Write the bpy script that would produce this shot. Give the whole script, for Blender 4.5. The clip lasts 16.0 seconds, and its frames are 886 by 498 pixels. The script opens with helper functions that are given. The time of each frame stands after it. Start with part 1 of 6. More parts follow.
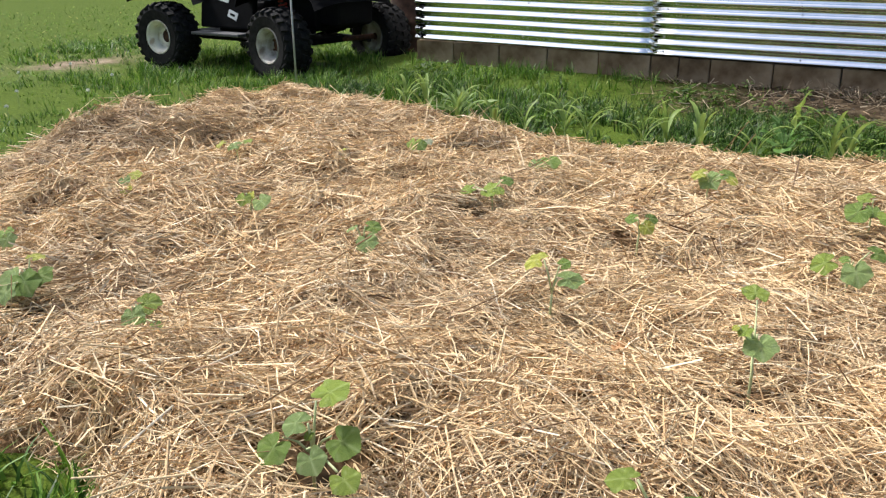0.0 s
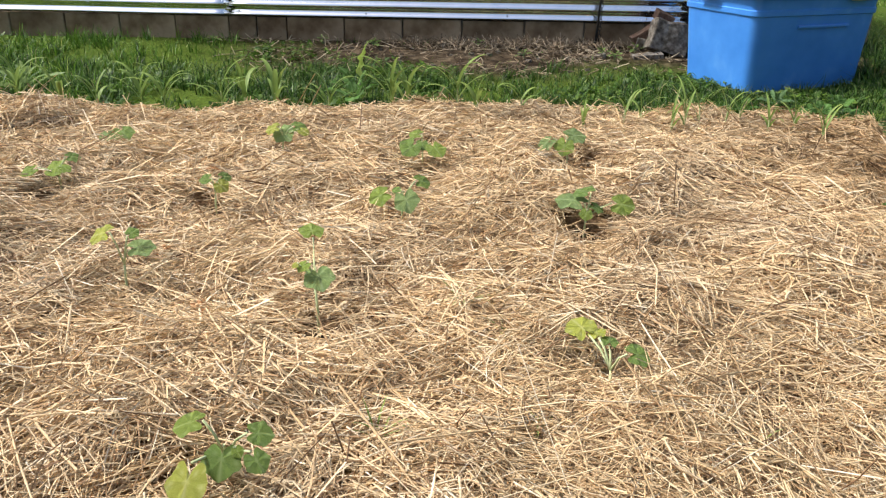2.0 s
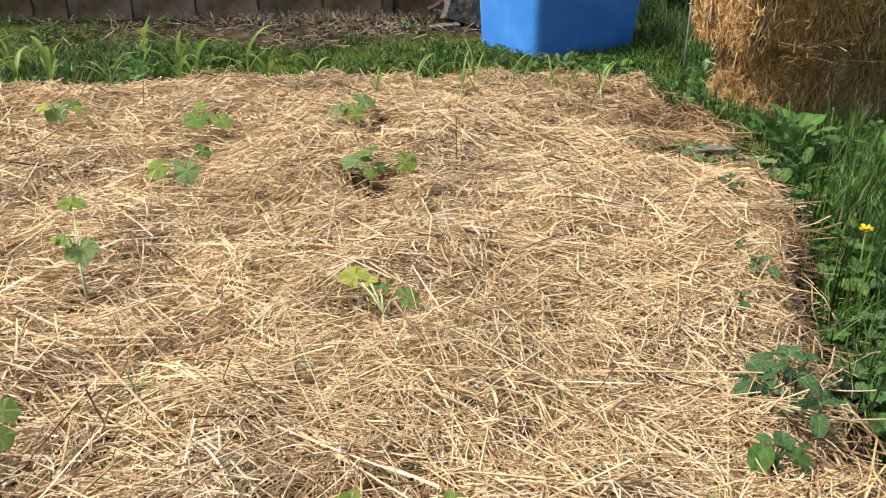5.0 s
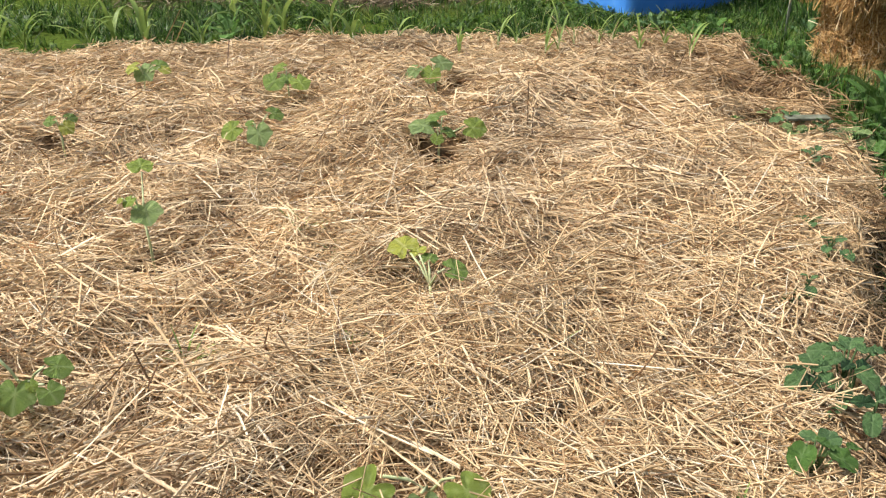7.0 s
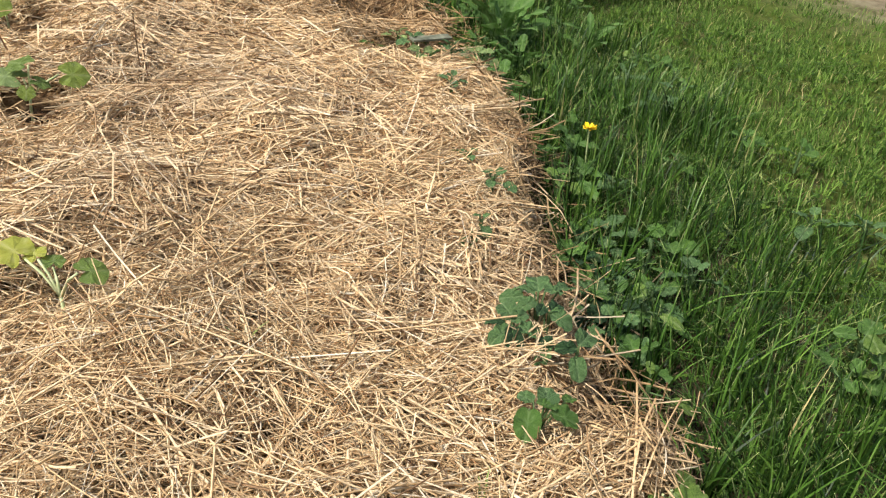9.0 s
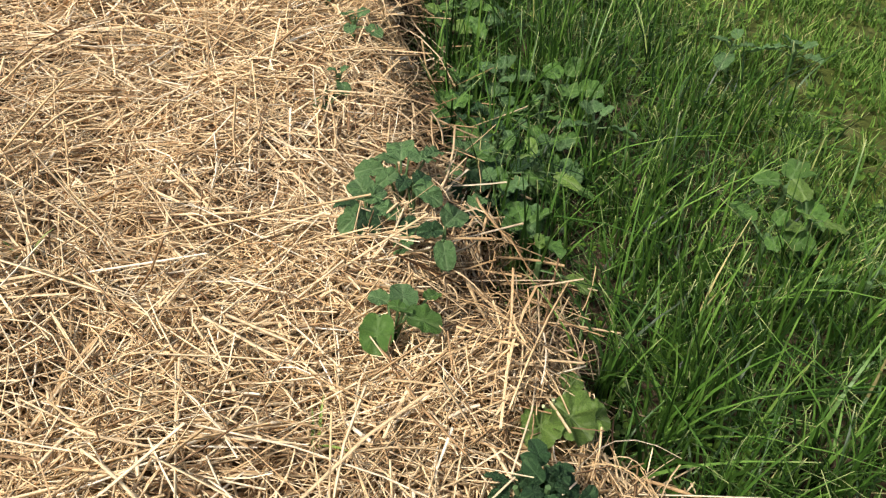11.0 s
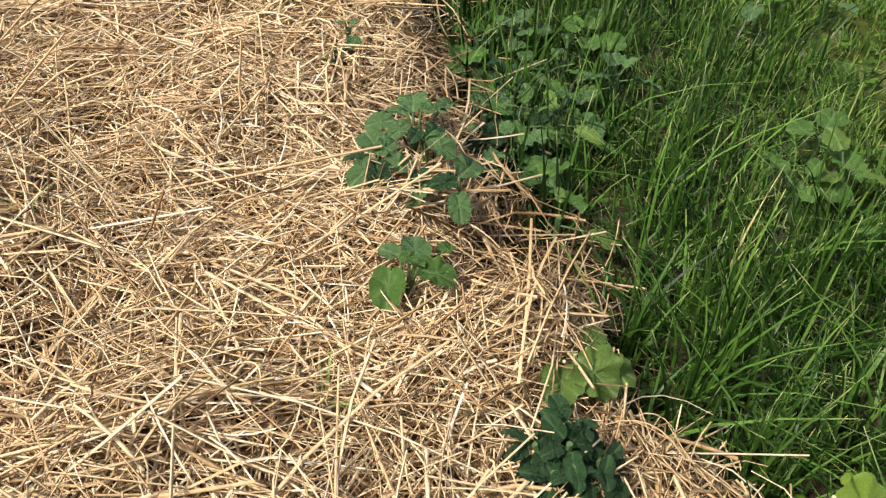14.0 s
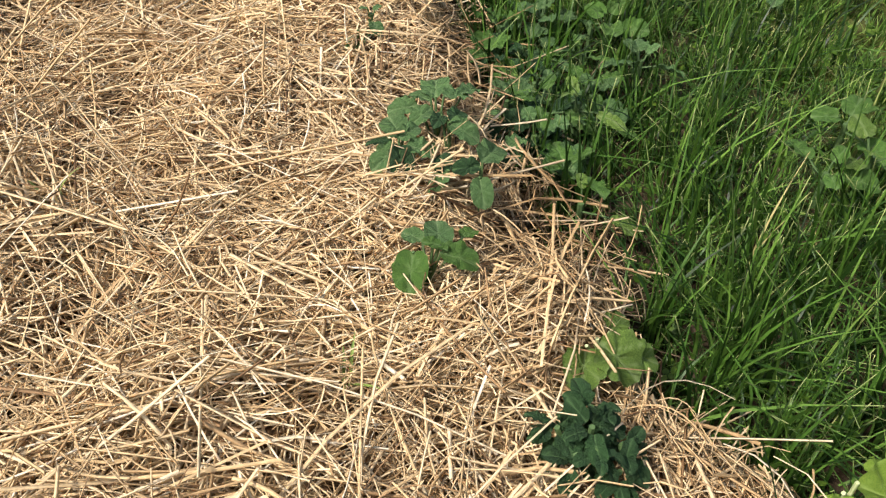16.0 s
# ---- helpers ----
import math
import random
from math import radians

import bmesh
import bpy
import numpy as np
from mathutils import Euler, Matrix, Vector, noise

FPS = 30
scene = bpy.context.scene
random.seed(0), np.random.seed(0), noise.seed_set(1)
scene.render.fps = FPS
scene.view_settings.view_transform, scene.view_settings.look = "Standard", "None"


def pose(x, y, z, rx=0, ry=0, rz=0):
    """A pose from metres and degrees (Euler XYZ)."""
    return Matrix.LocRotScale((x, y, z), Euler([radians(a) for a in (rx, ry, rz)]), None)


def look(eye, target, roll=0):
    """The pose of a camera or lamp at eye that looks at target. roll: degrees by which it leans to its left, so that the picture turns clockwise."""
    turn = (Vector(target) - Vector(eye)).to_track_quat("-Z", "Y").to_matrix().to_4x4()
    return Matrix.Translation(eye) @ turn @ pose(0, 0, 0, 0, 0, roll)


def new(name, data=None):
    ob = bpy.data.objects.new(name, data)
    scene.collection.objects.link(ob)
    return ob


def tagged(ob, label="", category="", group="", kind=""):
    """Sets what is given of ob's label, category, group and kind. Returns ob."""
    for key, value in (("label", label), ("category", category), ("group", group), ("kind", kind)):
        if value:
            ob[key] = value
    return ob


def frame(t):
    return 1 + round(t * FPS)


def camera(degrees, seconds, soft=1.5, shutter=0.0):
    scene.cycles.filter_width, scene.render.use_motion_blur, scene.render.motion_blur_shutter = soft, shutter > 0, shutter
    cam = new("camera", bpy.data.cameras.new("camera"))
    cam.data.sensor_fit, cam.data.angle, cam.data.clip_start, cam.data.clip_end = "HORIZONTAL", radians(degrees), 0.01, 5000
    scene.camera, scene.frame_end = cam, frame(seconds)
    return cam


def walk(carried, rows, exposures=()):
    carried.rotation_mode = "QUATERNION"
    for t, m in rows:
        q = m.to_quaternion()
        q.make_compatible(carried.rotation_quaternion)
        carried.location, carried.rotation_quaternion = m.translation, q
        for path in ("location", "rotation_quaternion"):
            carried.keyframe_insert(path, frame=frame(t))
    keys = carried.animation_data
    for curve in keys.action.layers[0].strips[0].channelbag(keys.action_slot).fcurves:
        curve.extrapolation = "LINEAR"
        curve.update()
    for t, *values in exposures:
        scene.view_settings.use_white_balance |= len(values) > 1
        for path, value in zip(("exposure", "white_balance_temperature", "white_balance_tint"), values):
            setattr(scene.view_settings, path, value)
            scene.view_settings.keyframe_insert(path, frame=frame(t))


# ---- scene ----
cam = camera(56.3, 16.0, 1.25)
PATH = [
    (0, (0.231, -0.102, 0.857), (-0.736, 1.515, 0.187), 0.5),
    (0.5, (0.282, -0.099, 0.859), (-0.463, 1.621, 0.161), 0.4),
    (1, (0.329, -0.117, 0.863), (-0.182, 1.684, 0.159), 0.5),
    (1.5, (0.362, -0.129, 0.868), (0.040, 1.701, 0.127), 0.3),
    (2, (0.394, -0.134, 0.867), (0.256, 1.717, 0.120), 0.6),
    (2.5, (0.421, -0.131, 0.864), (0.419, 1.711, 0.084), 0.4),
    (3, (0.445, -0.136, 0.865), (0.571, 1.678, 0.031), 1.1),
    (3.5, (0.467, -0.151, 0.856), (0.670, 1.666, 0.044), 0.6),
    (3.7, (0.480, -0.166, 0.848), (0.732, 1.649, 0.045), 0.7),
    (5.8, (0.563, -0.168, 0.812), (0.821, 1.657, 0.036), 0.9),
    (6, (0.585, -0.160, 0.818), (0.755, 1.669, 0.026), 1.0),
    (6.5, (0.613, -0.157, 0.825), (0.618, 1.661, -0.007), -0.6),
    (7, (0.608, -0.148, 0.834), (0.627, 1.652, -0.040), -0.5),
    (7.5, (0.624, -0.131, 0.836), (0.683, 1.667, -0.037), 0.6),
    (8, (0.621, -0.106, 0.838), (0.653, 1.703, -0.015), 0.2),
    (8.2, (0.614, -0.076, 0.833), (0.756, 1.720, -0.034), 1.1),
    (8.5, (0.599, -0.006, 0.833), (1.005, 1.743, -0.047), 3.7),
    (8.7, (0.584, 0.053, 0.826), (1.164, 1.712, -0.128), 3.5),
    (9, (0.582, 0.083, 0.820), (1.446, 1.570, -0.200), 5.3),
    (9.2, (0.604, 0.092, 0.817), (1.565, 1.491, -0.241), 7.0),
    (9.5, (0.648, 0.122, 0.806), (1.613, 1.490, -0.289), 5.6),
    (10, (0.731, 0.186, 0.788), (1.647, 1.487, -0.423), 5.2),
    (10.2, (0.761, 0.198, 0.779), (1.642, 1.471, -0.487), 4.6),
    (12.3, (0.811, 0.189, 0.666), (1.686, 1.403, -0.660), 2.6),
    (12.5, (0.812, 0.194, 0.670), (1.676, 1.418, -0.655), 2.4),
    (13, (0.814, 0.197, 0.670), (1.684, 1.408, -0.664), 2.7),
    (13.5, (0.816, 0.199, 0.672), (1.647, 1.435, -0.663), 1.9),
    (14, (0.814, 0.200, 0.673), (1.634, 1.438, -0.667), 1.8),
    (14.5, (0.812, 0.196, 0.670), (1.622, 1.430, -0.680), 1.6),
    (15, (0.811, 0.191, 0.666), (1.598, 1.416, -0.706), 0.8),
    (15.5, (0.805, 0.195, 0.666), (1.592, 1.417, -0.708), 1.0),
    (16, (0.806, 0.198, 0.671), (1.583, 1.443, -0.688), 1.1),
]
walk(cam, [(t, look(eye, target, roll)) for t, eye, target, roll in PATH],
     [(0, 0.38, 6150, 10), (2, 0.28, 6150, 10), (3.5, 0.26, 6250, 10), (6, 0.26, 6300, 10), (8.5, 0.2, 6350, 10), (9.5, 0.18, 6400, 10), (10.1, 0.26, 6400, 10), (12.5, 0.17, 6450, 10), (16, 0.19, 6450, 10)])

# ---- light ----
SUN_TO = Vector((-0.70, 0.03, 0.92)).normalized()
world = bpy.data.worlds.new("daylight")
scene.world = world
world.use_nodes = True
wn, wl = world.node_tree.nodes, world.node_tree.links
sky = wn.new("ShaderNodeTexSky")
sky.sky_type = "NISHITA"
sky.sun_disc = False
sky.sun_elevation = math.asin(SUN_TO.z)
sky.sun_rotation = math.atan2(SUN_TO.x, SUN_TO.y)
sky.air_density, sky.dust_density, sky.ozone_density = 1.3, 6.0, 1.5
wn["Background"].inputs["Strength"].default_value = 0.15
wl.new(sky.outputs[0], wn["Background"].inputs["Color"])
sun = new("sun", bpy.data.lights.new("sun", "SUN"))
sun.data.energy, sun.data.angle, sun.data.color = 4.2, radians(6.0), (1.0, 0.965, 0.92)
sun.matrix_world = look(SUN_TO * 50, (0, 0, 0))


# ---- node helpers ----
def material(name, base=(0.5, 0.5, 0.5), rough=0.8, metal=0.0, spec=0.3):
    m = bpy.data.materials.new(name)
    m.use_nodes = True
    b = m.node_tree.nodes["Principled BSDF"]
    b.inputs["Base Color"].default_value = (*base, 1)
    b.inputs["Roughness"].default_value = rough
    b.inputs["Metallic"].default_value = metal
    b.inputs["Specular IOR Level"].default_value = spec
    return m, m.node_tree.nodes, m.node_tree.links, b


def ramp(nodes, links, source, stops):
    r = nodes.new("ShaderNodeValToRGB")
    e = r.color_ramp.elements
    while len(e) < len(stops):
        e.new(0.5)
    for el, (p, c) in zip(e, stops):
        el.position, el.color = p, (*c, 1)
    links.new(source, r.inputs[0])
    return r.outputs[0]


def tex_noise(nodes, links, scale, detail=4.0, coords="Object", rough=0.55):
    tc = nodes.new("ShaderNodeTexCoord")
    n = nodes.new("ShaderNodeTexNoise")
    n.inputs["Scale"].default_value, n.inputs["Detail"].default_value, n.inputs["Roughness"].default_value = scale, detail, rough
    links.new(tc.outputs[coords], n.inputs["Vector"])
    return n.outputs["Fac"]


def mixed(nodes, links, fac, a, b, kind="MIX"):
    x = nodes.new("ShaderNodeMix")
    x.data_type, x.blend_type = "RGBA", kind
    for socket, v in ((x.inputs[0], fac), (x.inputs[6], a), (x.inputs[7], b)):
        if isinstance(v, (int, float)):
            socket.default_value = v
        elif isinstance(v, tuple):
            socket.default_value = (*v, 1)
        else:
            links.new(v, socket)
    return x.outputs[2]


def bump(nodes, links, bsdf, height, strength=0.3, distance=0.01):
    b = nodes.new("ShaderNodeBump")
    b.inputs["Strength"].default_value, b.inputs["Distance"].default_value = strength, distance
    links.new(height, b.inputs["Height"])
    links.new(b.outputs[0], bsdf.inputs["Normal"])


def island(nodes):
    return nodes.new("ShaderNodeNewGeometry").outputs["Random Per Island"]


def see_through(m, bsdf, colour, amount):
    """Thin leaves and blades let some light pass."""
    n, l = m.node_tree.nodes, m.node_tree.links
    t = n.new("ShaderNodeBsdfTranslucent")
    l.new(colour, t.inputs["Color"])
    mix = n.new("ShaderNodeMixShader")
    mix.inputs[0].default_value = amount
    l.new(bsdf.outputs[0], mix.inputs[1])
    l.new(t.outputs[0], mix.inputs[2])
    l.new(mix.outputs[0], n["Material Output"].inputs["Surface"])


# ---- materials ----
def straw_material(name, stops, grey_scale=1.3, grey=0.45):
    m, n, l, b = material(name, rough=0.62, spec=0.25)
    c = ramp(n, l, island(n), stops)
    f = n.new("ShaderNodeMapRange")
    f.inputs[1].default_value, f.inputs[2].default_value, f.inputs[4].default_value = 0.48, 0.68, grey
    l.new(tex_noise(n, l, grey_scale, 3), f.inputs[0])
    hsv = n.new("ShaderNodeHueSaturation")
    hsv.inputs["Saturation"].default_value, hsv.inputs["Value"].default_value = 0.82, 0.76
    l.new(c, hsv.inputs["Color"])
    c = mixed(n, l, f.outputs[0], c, hsv.outputs[0])
    fine = ramp(n, l, tex_noise(n, l, 160, 3), [(0.3, (0.72, 0.70, 0.66)), (0.7, (1.08, 1.08, 1.08))])
    c = mixed(n, l, 1.0, c, fine, "MULTIPLY")
    # browned straw; the margin and its hollows also carry painted shade
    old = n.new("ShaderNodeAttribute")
    old.attribute_name = "browned_shaded"
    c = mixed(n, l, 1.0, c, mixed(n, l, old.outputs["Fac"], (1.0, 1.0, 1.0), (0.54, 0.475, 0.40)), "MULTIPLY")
    l.new(c, b.inputs["Base Color"])
    see_through(m, b, c, 0.05)
    return m


STRAW = straw_material("straw", [(0.0, (0.18, 0.10, 0.048)), (0.12, (0.43, 0.278, 0.136)), (0.30, (0.65, 0.462, 0.245)), (0.62, (0.765, 0.572, 0.332)), (0.92, (0.82, 0.65, 0.41)), (1.0, (0.88, 0.77, 0.58))], 1.6, 0.45)
BALE_STRAW = straw_material("bale_straw", [(0.0, (0.11, 0.055, 0.018)), (0.2, (0.42, 0.225, 0.072)), (0.55, (0.66, 0.395, 0.14)), (0.85, (0.78, 0.54, 0.25)), (1.0, (0.90, 0.76, 0.50))], 3.0, 0.3)
# darker than the stalks: shade in the gaps between them, put into the colour
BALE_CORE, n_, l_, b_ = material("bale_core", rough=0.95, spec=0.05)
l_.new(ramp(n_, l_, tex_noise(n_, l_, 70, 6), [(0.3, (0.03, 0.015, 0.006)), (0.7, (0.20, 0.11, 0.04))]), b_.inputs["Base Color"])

LITTER = straw_material("dry_litter", [(0.0, (0.05, 0.034, 0.019)), (0.35, (0.17, 0.12, 0.072)), (0.75, (0.38, 0.29, 0.185)), (1.0, (0.60, 0.50, 0.35))], 3.0, 0.4)
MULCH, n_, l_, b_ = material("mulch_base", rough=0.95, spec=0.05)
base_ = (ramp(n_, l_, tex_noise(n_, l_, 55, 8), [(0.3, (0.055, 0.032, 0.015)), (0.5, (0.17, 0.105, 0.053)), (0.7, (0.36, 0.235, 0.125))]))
# soil in the planting holes; in the margin's hollows, painted shade
dark_floor_ = n_.new("ShaderNodeAttribute")
dark_floor_.attribute_name = "soil"
l_.new(mixed(n_, l_, dark_floor_.outputs["Fac"], base_, (0.028, 0.019, 0.012)), b_.inputs["Base Color"])
bump(n_, l_, b_, tex_noise(n_, l_, 90, 6), 0.8, 0.01)

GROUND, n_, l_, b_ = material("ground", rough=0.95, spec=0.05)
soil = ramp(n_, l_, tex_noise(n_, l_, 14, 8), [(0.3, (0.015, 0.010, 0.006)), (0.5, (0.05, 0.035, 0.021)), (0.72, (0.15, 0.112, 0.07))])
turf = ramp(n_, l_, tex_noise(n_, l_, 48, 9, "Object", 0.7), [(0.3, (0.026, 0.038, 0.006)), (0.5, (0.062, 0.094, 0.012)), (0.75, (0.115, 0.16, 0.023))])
# worn soil, and shade under the long grass painted in the same colour
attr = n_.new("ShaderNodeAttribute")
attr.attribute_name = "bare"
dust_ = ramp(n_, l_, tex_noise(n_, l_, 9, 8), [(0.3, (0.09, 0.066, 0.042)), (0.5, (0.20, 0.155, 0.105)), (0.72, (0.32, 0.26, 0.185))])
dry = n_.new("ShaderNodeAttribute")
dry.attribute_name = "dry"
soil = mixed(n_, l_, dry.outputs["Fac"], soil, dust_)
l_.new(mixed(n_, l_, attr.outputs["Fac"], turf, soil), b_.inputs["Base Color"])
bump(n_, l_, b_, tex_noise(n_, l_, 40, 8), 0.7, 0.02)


def blade_material(name, stops, through_amount=0.25, patch=2.0, pale=0.0, rough=0.45, spec=0.22):
    m, n, l, b = material(name, rough=rough, spec=spec)
    c = ramp(n, l, island(n), stops)
    tip = n.new("ShaderNodeAttribute")
    tip.attribute_name = "tip"
    cut = n.new("ShaderNodeMapRange")
    cut.inputs[1].default_value, cut.inputs[2].default_value, cut.inputs[4].default_value = 0.85, 1.0, pale
    l.new(tip.outputs["Fac"], cut.inputs[0])
    c = mixed(n, l, cut.outputs[0], c, (0.40, 0.44, 0.20))
    big = ramp(n, l, tex_noise(n, l, patch, 4), [(0.3, (0.74, 0.78, 0.70)), (0.7, (1.22, 1.15, 1.0))])
    c = mixed(n, l, 1.0, c, big, "MULTIPLY")
    l.new(c, b.inputs["Base Color"])
    see_through(m, b, c, through_amount)
    return m


GRASS = blade_material("grass_blades", [(0.0, (0.006, 0.018, 0.003)), (0.42, (0.029, 0.074, 0.011)), (0.74, (0.070, 0.152, 0.024)), (0.98, (0.128, 0.232, 0.046)), (1.0, (0.42, 0.36, 0.18))], 0.15, 4.0, 0.9, 0.42, 0.22)
FIELD = blade_material("field_grass_blades", [(0.0, (0.022, 0.056, 0.006)), (0.4, (0.066, 0.150, 0.016)), (0.8, (0.14, 0.265, 0.034)), (0.97, (0.24, 0.36, 0.06)), (1.0, (0.45, 0.38, 0.18))], 0.25, 2.0, 0.1)
LAWN = blade_material("lawn_blades", [(0.0, (0.033, 0.074, 0.014)), (0.5, (0.102, 0.196, 0.034)), (0.85, (0.19, 0.315, 0.066)), (0.96, (0.32, 0.37, 0.14)), (1.0, (0.46, 0.38, 0.20))], 0.25, 9.0, 0.25, 0.6, 0.1)
CLOVER = blade_material("clover_leaves", [(0.0, (0.025, 0.058, 0.007)), (0.6, (0.06, 0.12, 0.015)), (1.0, (0.13, 0.21, 0.03))], 0.3, 3.0)
CORN = blade_material("corn_blades", [(0.0, (0.15, 0.23, 0.06)), (0.6, (0.28, 0.38, 0.11)), (1.0, (0.40, 0.46, 0.16))], 0.35, 8.0)


def leaf_material(name, dark, light, vein, amount=0.3, rough=0.6):
    m, n, l, b = material(name, rough=rough, spec=0.2)
    at = n.new("ShaderNodeAttribute")
    at.attribute_name = "vein"
    body = ramp(n, l, tex_noise(n, l, 45, 5), [(0.3, dark), (0.7, light)])
    oi = n.new("ShaderNodeObjectInfo")
    hsv = n.new("ShaderNodeHueSaturation")
    mr = n.new("ShaderNodeMapRange")
    mr.inputs[3].default_value, mr.inputs[4].default_value = 0.8, 1.2
    l.new(oi.outputs["Random"], mr.inputs[0])
    l.new(mr.outputs[0], hsv.inputs["Value"])
    l.new(body, hsv.inputs["Color"])
    c = mixed(n, l, at.outputs["Fac"], hsv.outputs[0], vein)
    l.new(c, b.inputs["Base Color"])
    bump(n, l, b, tex_noise(n, l, 110, 4), 0.6, 0.004)
    see_through(m, b, c, amount)
    return m


LEAF_GREEN = leaf_material("squash_leaf_green", (0.115, 0.19, 0.038), (0.215, 0.305, 0.074), (0.30, 0.38, 0.15), 0.36)
LEAF_LIME = leaf_material("squash_leaf_lime", (0.16, 0.225, 0.036), (0.255, 0.335, 0.065), (0.33, 0.40, 0.14), 0.33)
LEAF_YELLOW = leaf_material("squash_leaf_yellow", (0.29, 0.32, 0.042), (0.41, 0.43, 0.085), (0.50, 0.49, 0.20))
LEAF_DUSTY = leaf_material("squash_leaf_dusty", (0.16, 0.24, 0.08), (0.275, 0.365, 0.13), (0.34, 0.42, 0.20), 0.38)
LEAF_DARK = leaf_material("potato_leaf_grey", (0.045, 0.098, 0.032), (0.11, 0.195, 0.066), (0.17, 0.25, 0.11), 0.15)
LEAF_POTATO = leaf_material("potato_leaf_dark", (0.008, 0.024, 0.008), (0.034, 0.078, 0.026), (0.07, 0.13, 0.05), 0.06)
LEAF_DOCK = leaf_material("dock_leaf", (0.05, 0.12, 0.024), (0.125, 0.235, 0.047), (0.18, 0.28, 0.10))
LEAF_MID = leaf_material("pale_weed_leaf", (0.075, 0.14, 0.025), (0.19, 0.29, 0.06), (0.26, 0.34, 0.14))
LEAF_FADED = leaf_material("faded_leaf", (0.20, 0.24, 0.14), (0.34, 0.36, 0.24), (0.4, 0.4, 0.3))
STEM, n_, l_, b_ = material("plant_stem", rough=0.55)
l_.new(ramp(n_, l_, tex_noise(n_, l_, 60, 3), [(0.3, (0.36, 0.42, 0.18)), (0.7, (0.55, 0.58, 0.32))]), b_.inputs["Base Color"])
PETAL, *_ = material("dandelion_petal", (0.85, 0.58, 0.01), 0.6)

STEEL, n_, l_, b_ = material("galvanised_steel", rough=0.28, metal=1.0)
l_.new(ramp(n_, l_, tex_noise(n_, l_, 9, 6), [(0.3, (0.86, 0.88, 0.92)), (0.7, (0.96, 0.97, 0.99))]), b_.inputs["Base Color"])
l_.new(ramp(n_, l_, tex_noise(n_, l_, 5, 6), [(0.35, (0.06, 0.06, 0.06)), (0.7, (0.16, 0.16, 0.16))]), b_.inputs["Roughness"])
BLOCK, n_, l_, b_ = material("concrete_block", rough=0.92, spec=0.15)
oi_ = n_.new("ShaderNodeObjectInfo")
tone_ = ramp(n_, l_, oi_.outputs["Random"], [(0.0, (0.75, 0.72, 0.68)), (1.0, (1.15, 1.12, 1.05))])
stain_ = ramp(n_, l_, tex_noise(n_, l_, 5, 6), [(0.32, (0.10, 0.068, 0.04)), (0.5, (0.23, 0.172, 0.112)), (0.75, (0.38, 0.31, 0.22))])
l_.new(mixed(n_, l_, 1.0, stain_, tone_, "MULTIPLY"), b_.inputs["Base Color"])
bump(n_, l_, b_, tex_noise(n_, l_, 220, 5), 0.6, 0.004)
MORTAR, *_ = material("mortar", (0.16, 0.14, 0.115), 0.95)
RUBBLE, n_, l_, b_ = material("broken_concrete", rough=0.95, spec=0.1)
l_.new(ramp(n_, l_, tex_noise(n_, l_, 30, 8), [(0.3, (0.05, 0.042, 0.033)), (0.5, (0.15, 0.13, 0.105)), (0.7, (0.30, 0.27, 0.23))]), b_.inputs["Base Color"])
bump(n_, l_, b_, tex_noise(n_, l_, 80, 8), 0.8, 0.01)
BRICK, n_, l_, b_ = material("old_brick", rough=0.93, spec=0.1)
l_.new(ramp(n_, l_, tex_noise(n_, l_, 25, 7), [(0.3, (0.07, 0.045, 0.033)), (0.55, (0.15, 0.095, 0.068)), (0.75, (0.27, 0.21, 0.165))]), b_.inputs["Base Color"])
bump(n_, l_, b_, tex_noise(n_, l_, 120, 6), 0.6, 0.006)
TOTE, n_, l_, b_ = material("blue_plastic", rough=0.38, spec=0.5)
l_.new(ramp(n_, l_, tex_noise(n_, l_, 6, 6), [(0.3, (0.045, 0.20, 0.60)), (0.6, (0.065, 0.25, 0.68)), (0.8, (0.12, 0.32, 0.72))]), b_.inputs["Base Color"])
l_.new(ramp(n_, l_, tex_noise(n_, l_, 30, 6), [(0.35, (0.30, 0.30, 0.30)), (0.7, (0.5, 0.5, 0.5))]), b_.inputs["Roughness"])
GREY_PLASTIC, n_, l_, b_ = material("grey_plastic", rough=0.5)
l_.new(ramp(n_, l_, tex_noise(n_, l_, 18, 5), [(0.3, (0.28, 0.28, 0.27)), (0.7, (0.42, 0.41, 0.40))]), b_.inputs["Base Color"])
DIRTY_WHITE, n_, l_, b_ = material("bird_lime", rough=0.8)
l_.new(ramp(n_, l_, tex_noise(n_, l_, 40, 6), [(0.35, (0.30, 0.25, 0.2)), (0.6, (0.75, 0.72, 0.66))]), b_.inputs["Base Color"])
RUBBER, n_, l_, b_ = material("tyre_rubber", rough=0.85, spec=0.15)
l_.new(ramp(n_, l_, tex_noise(n_, l_, 25, 6), [(0.3, (0.005, 0.005, 0.0055)), (0.7, (0.018, 0.0175, 0.017))]), b_.inputs["Base Color"])
RIM_CREAM, n_, l_, b_ = material("cream_rim_paint", rough=0.5)
l_.new(ramp(n_, l_, tex_noise(n_, l_, 16, 6), [(0.30, (0.45, 0.36, 0.24)), (0.45, (0.72, 0.68, 0.56)), (0.7, (0.82, 0.79, 0.69))]), b_.inputs["Base Color"])
RIM_GREY, n_, l_, b_ = material("grey_rim_paint", rough=0.5)
l_.new(ramp(n_, l_, tex_noise(n_, l_, 16, 6), [(0.3, (0.16, 0.13, 0.095)), (0.5, (0.38, 0.36, 0.32)), (0.7, (0.55, 0.53, 0.49))]), b_.inputs["Base Color"])
BLACK_PLASTIC, n_, l_, b_ = material("black_plastic", rough=0.7, spec=0.08)
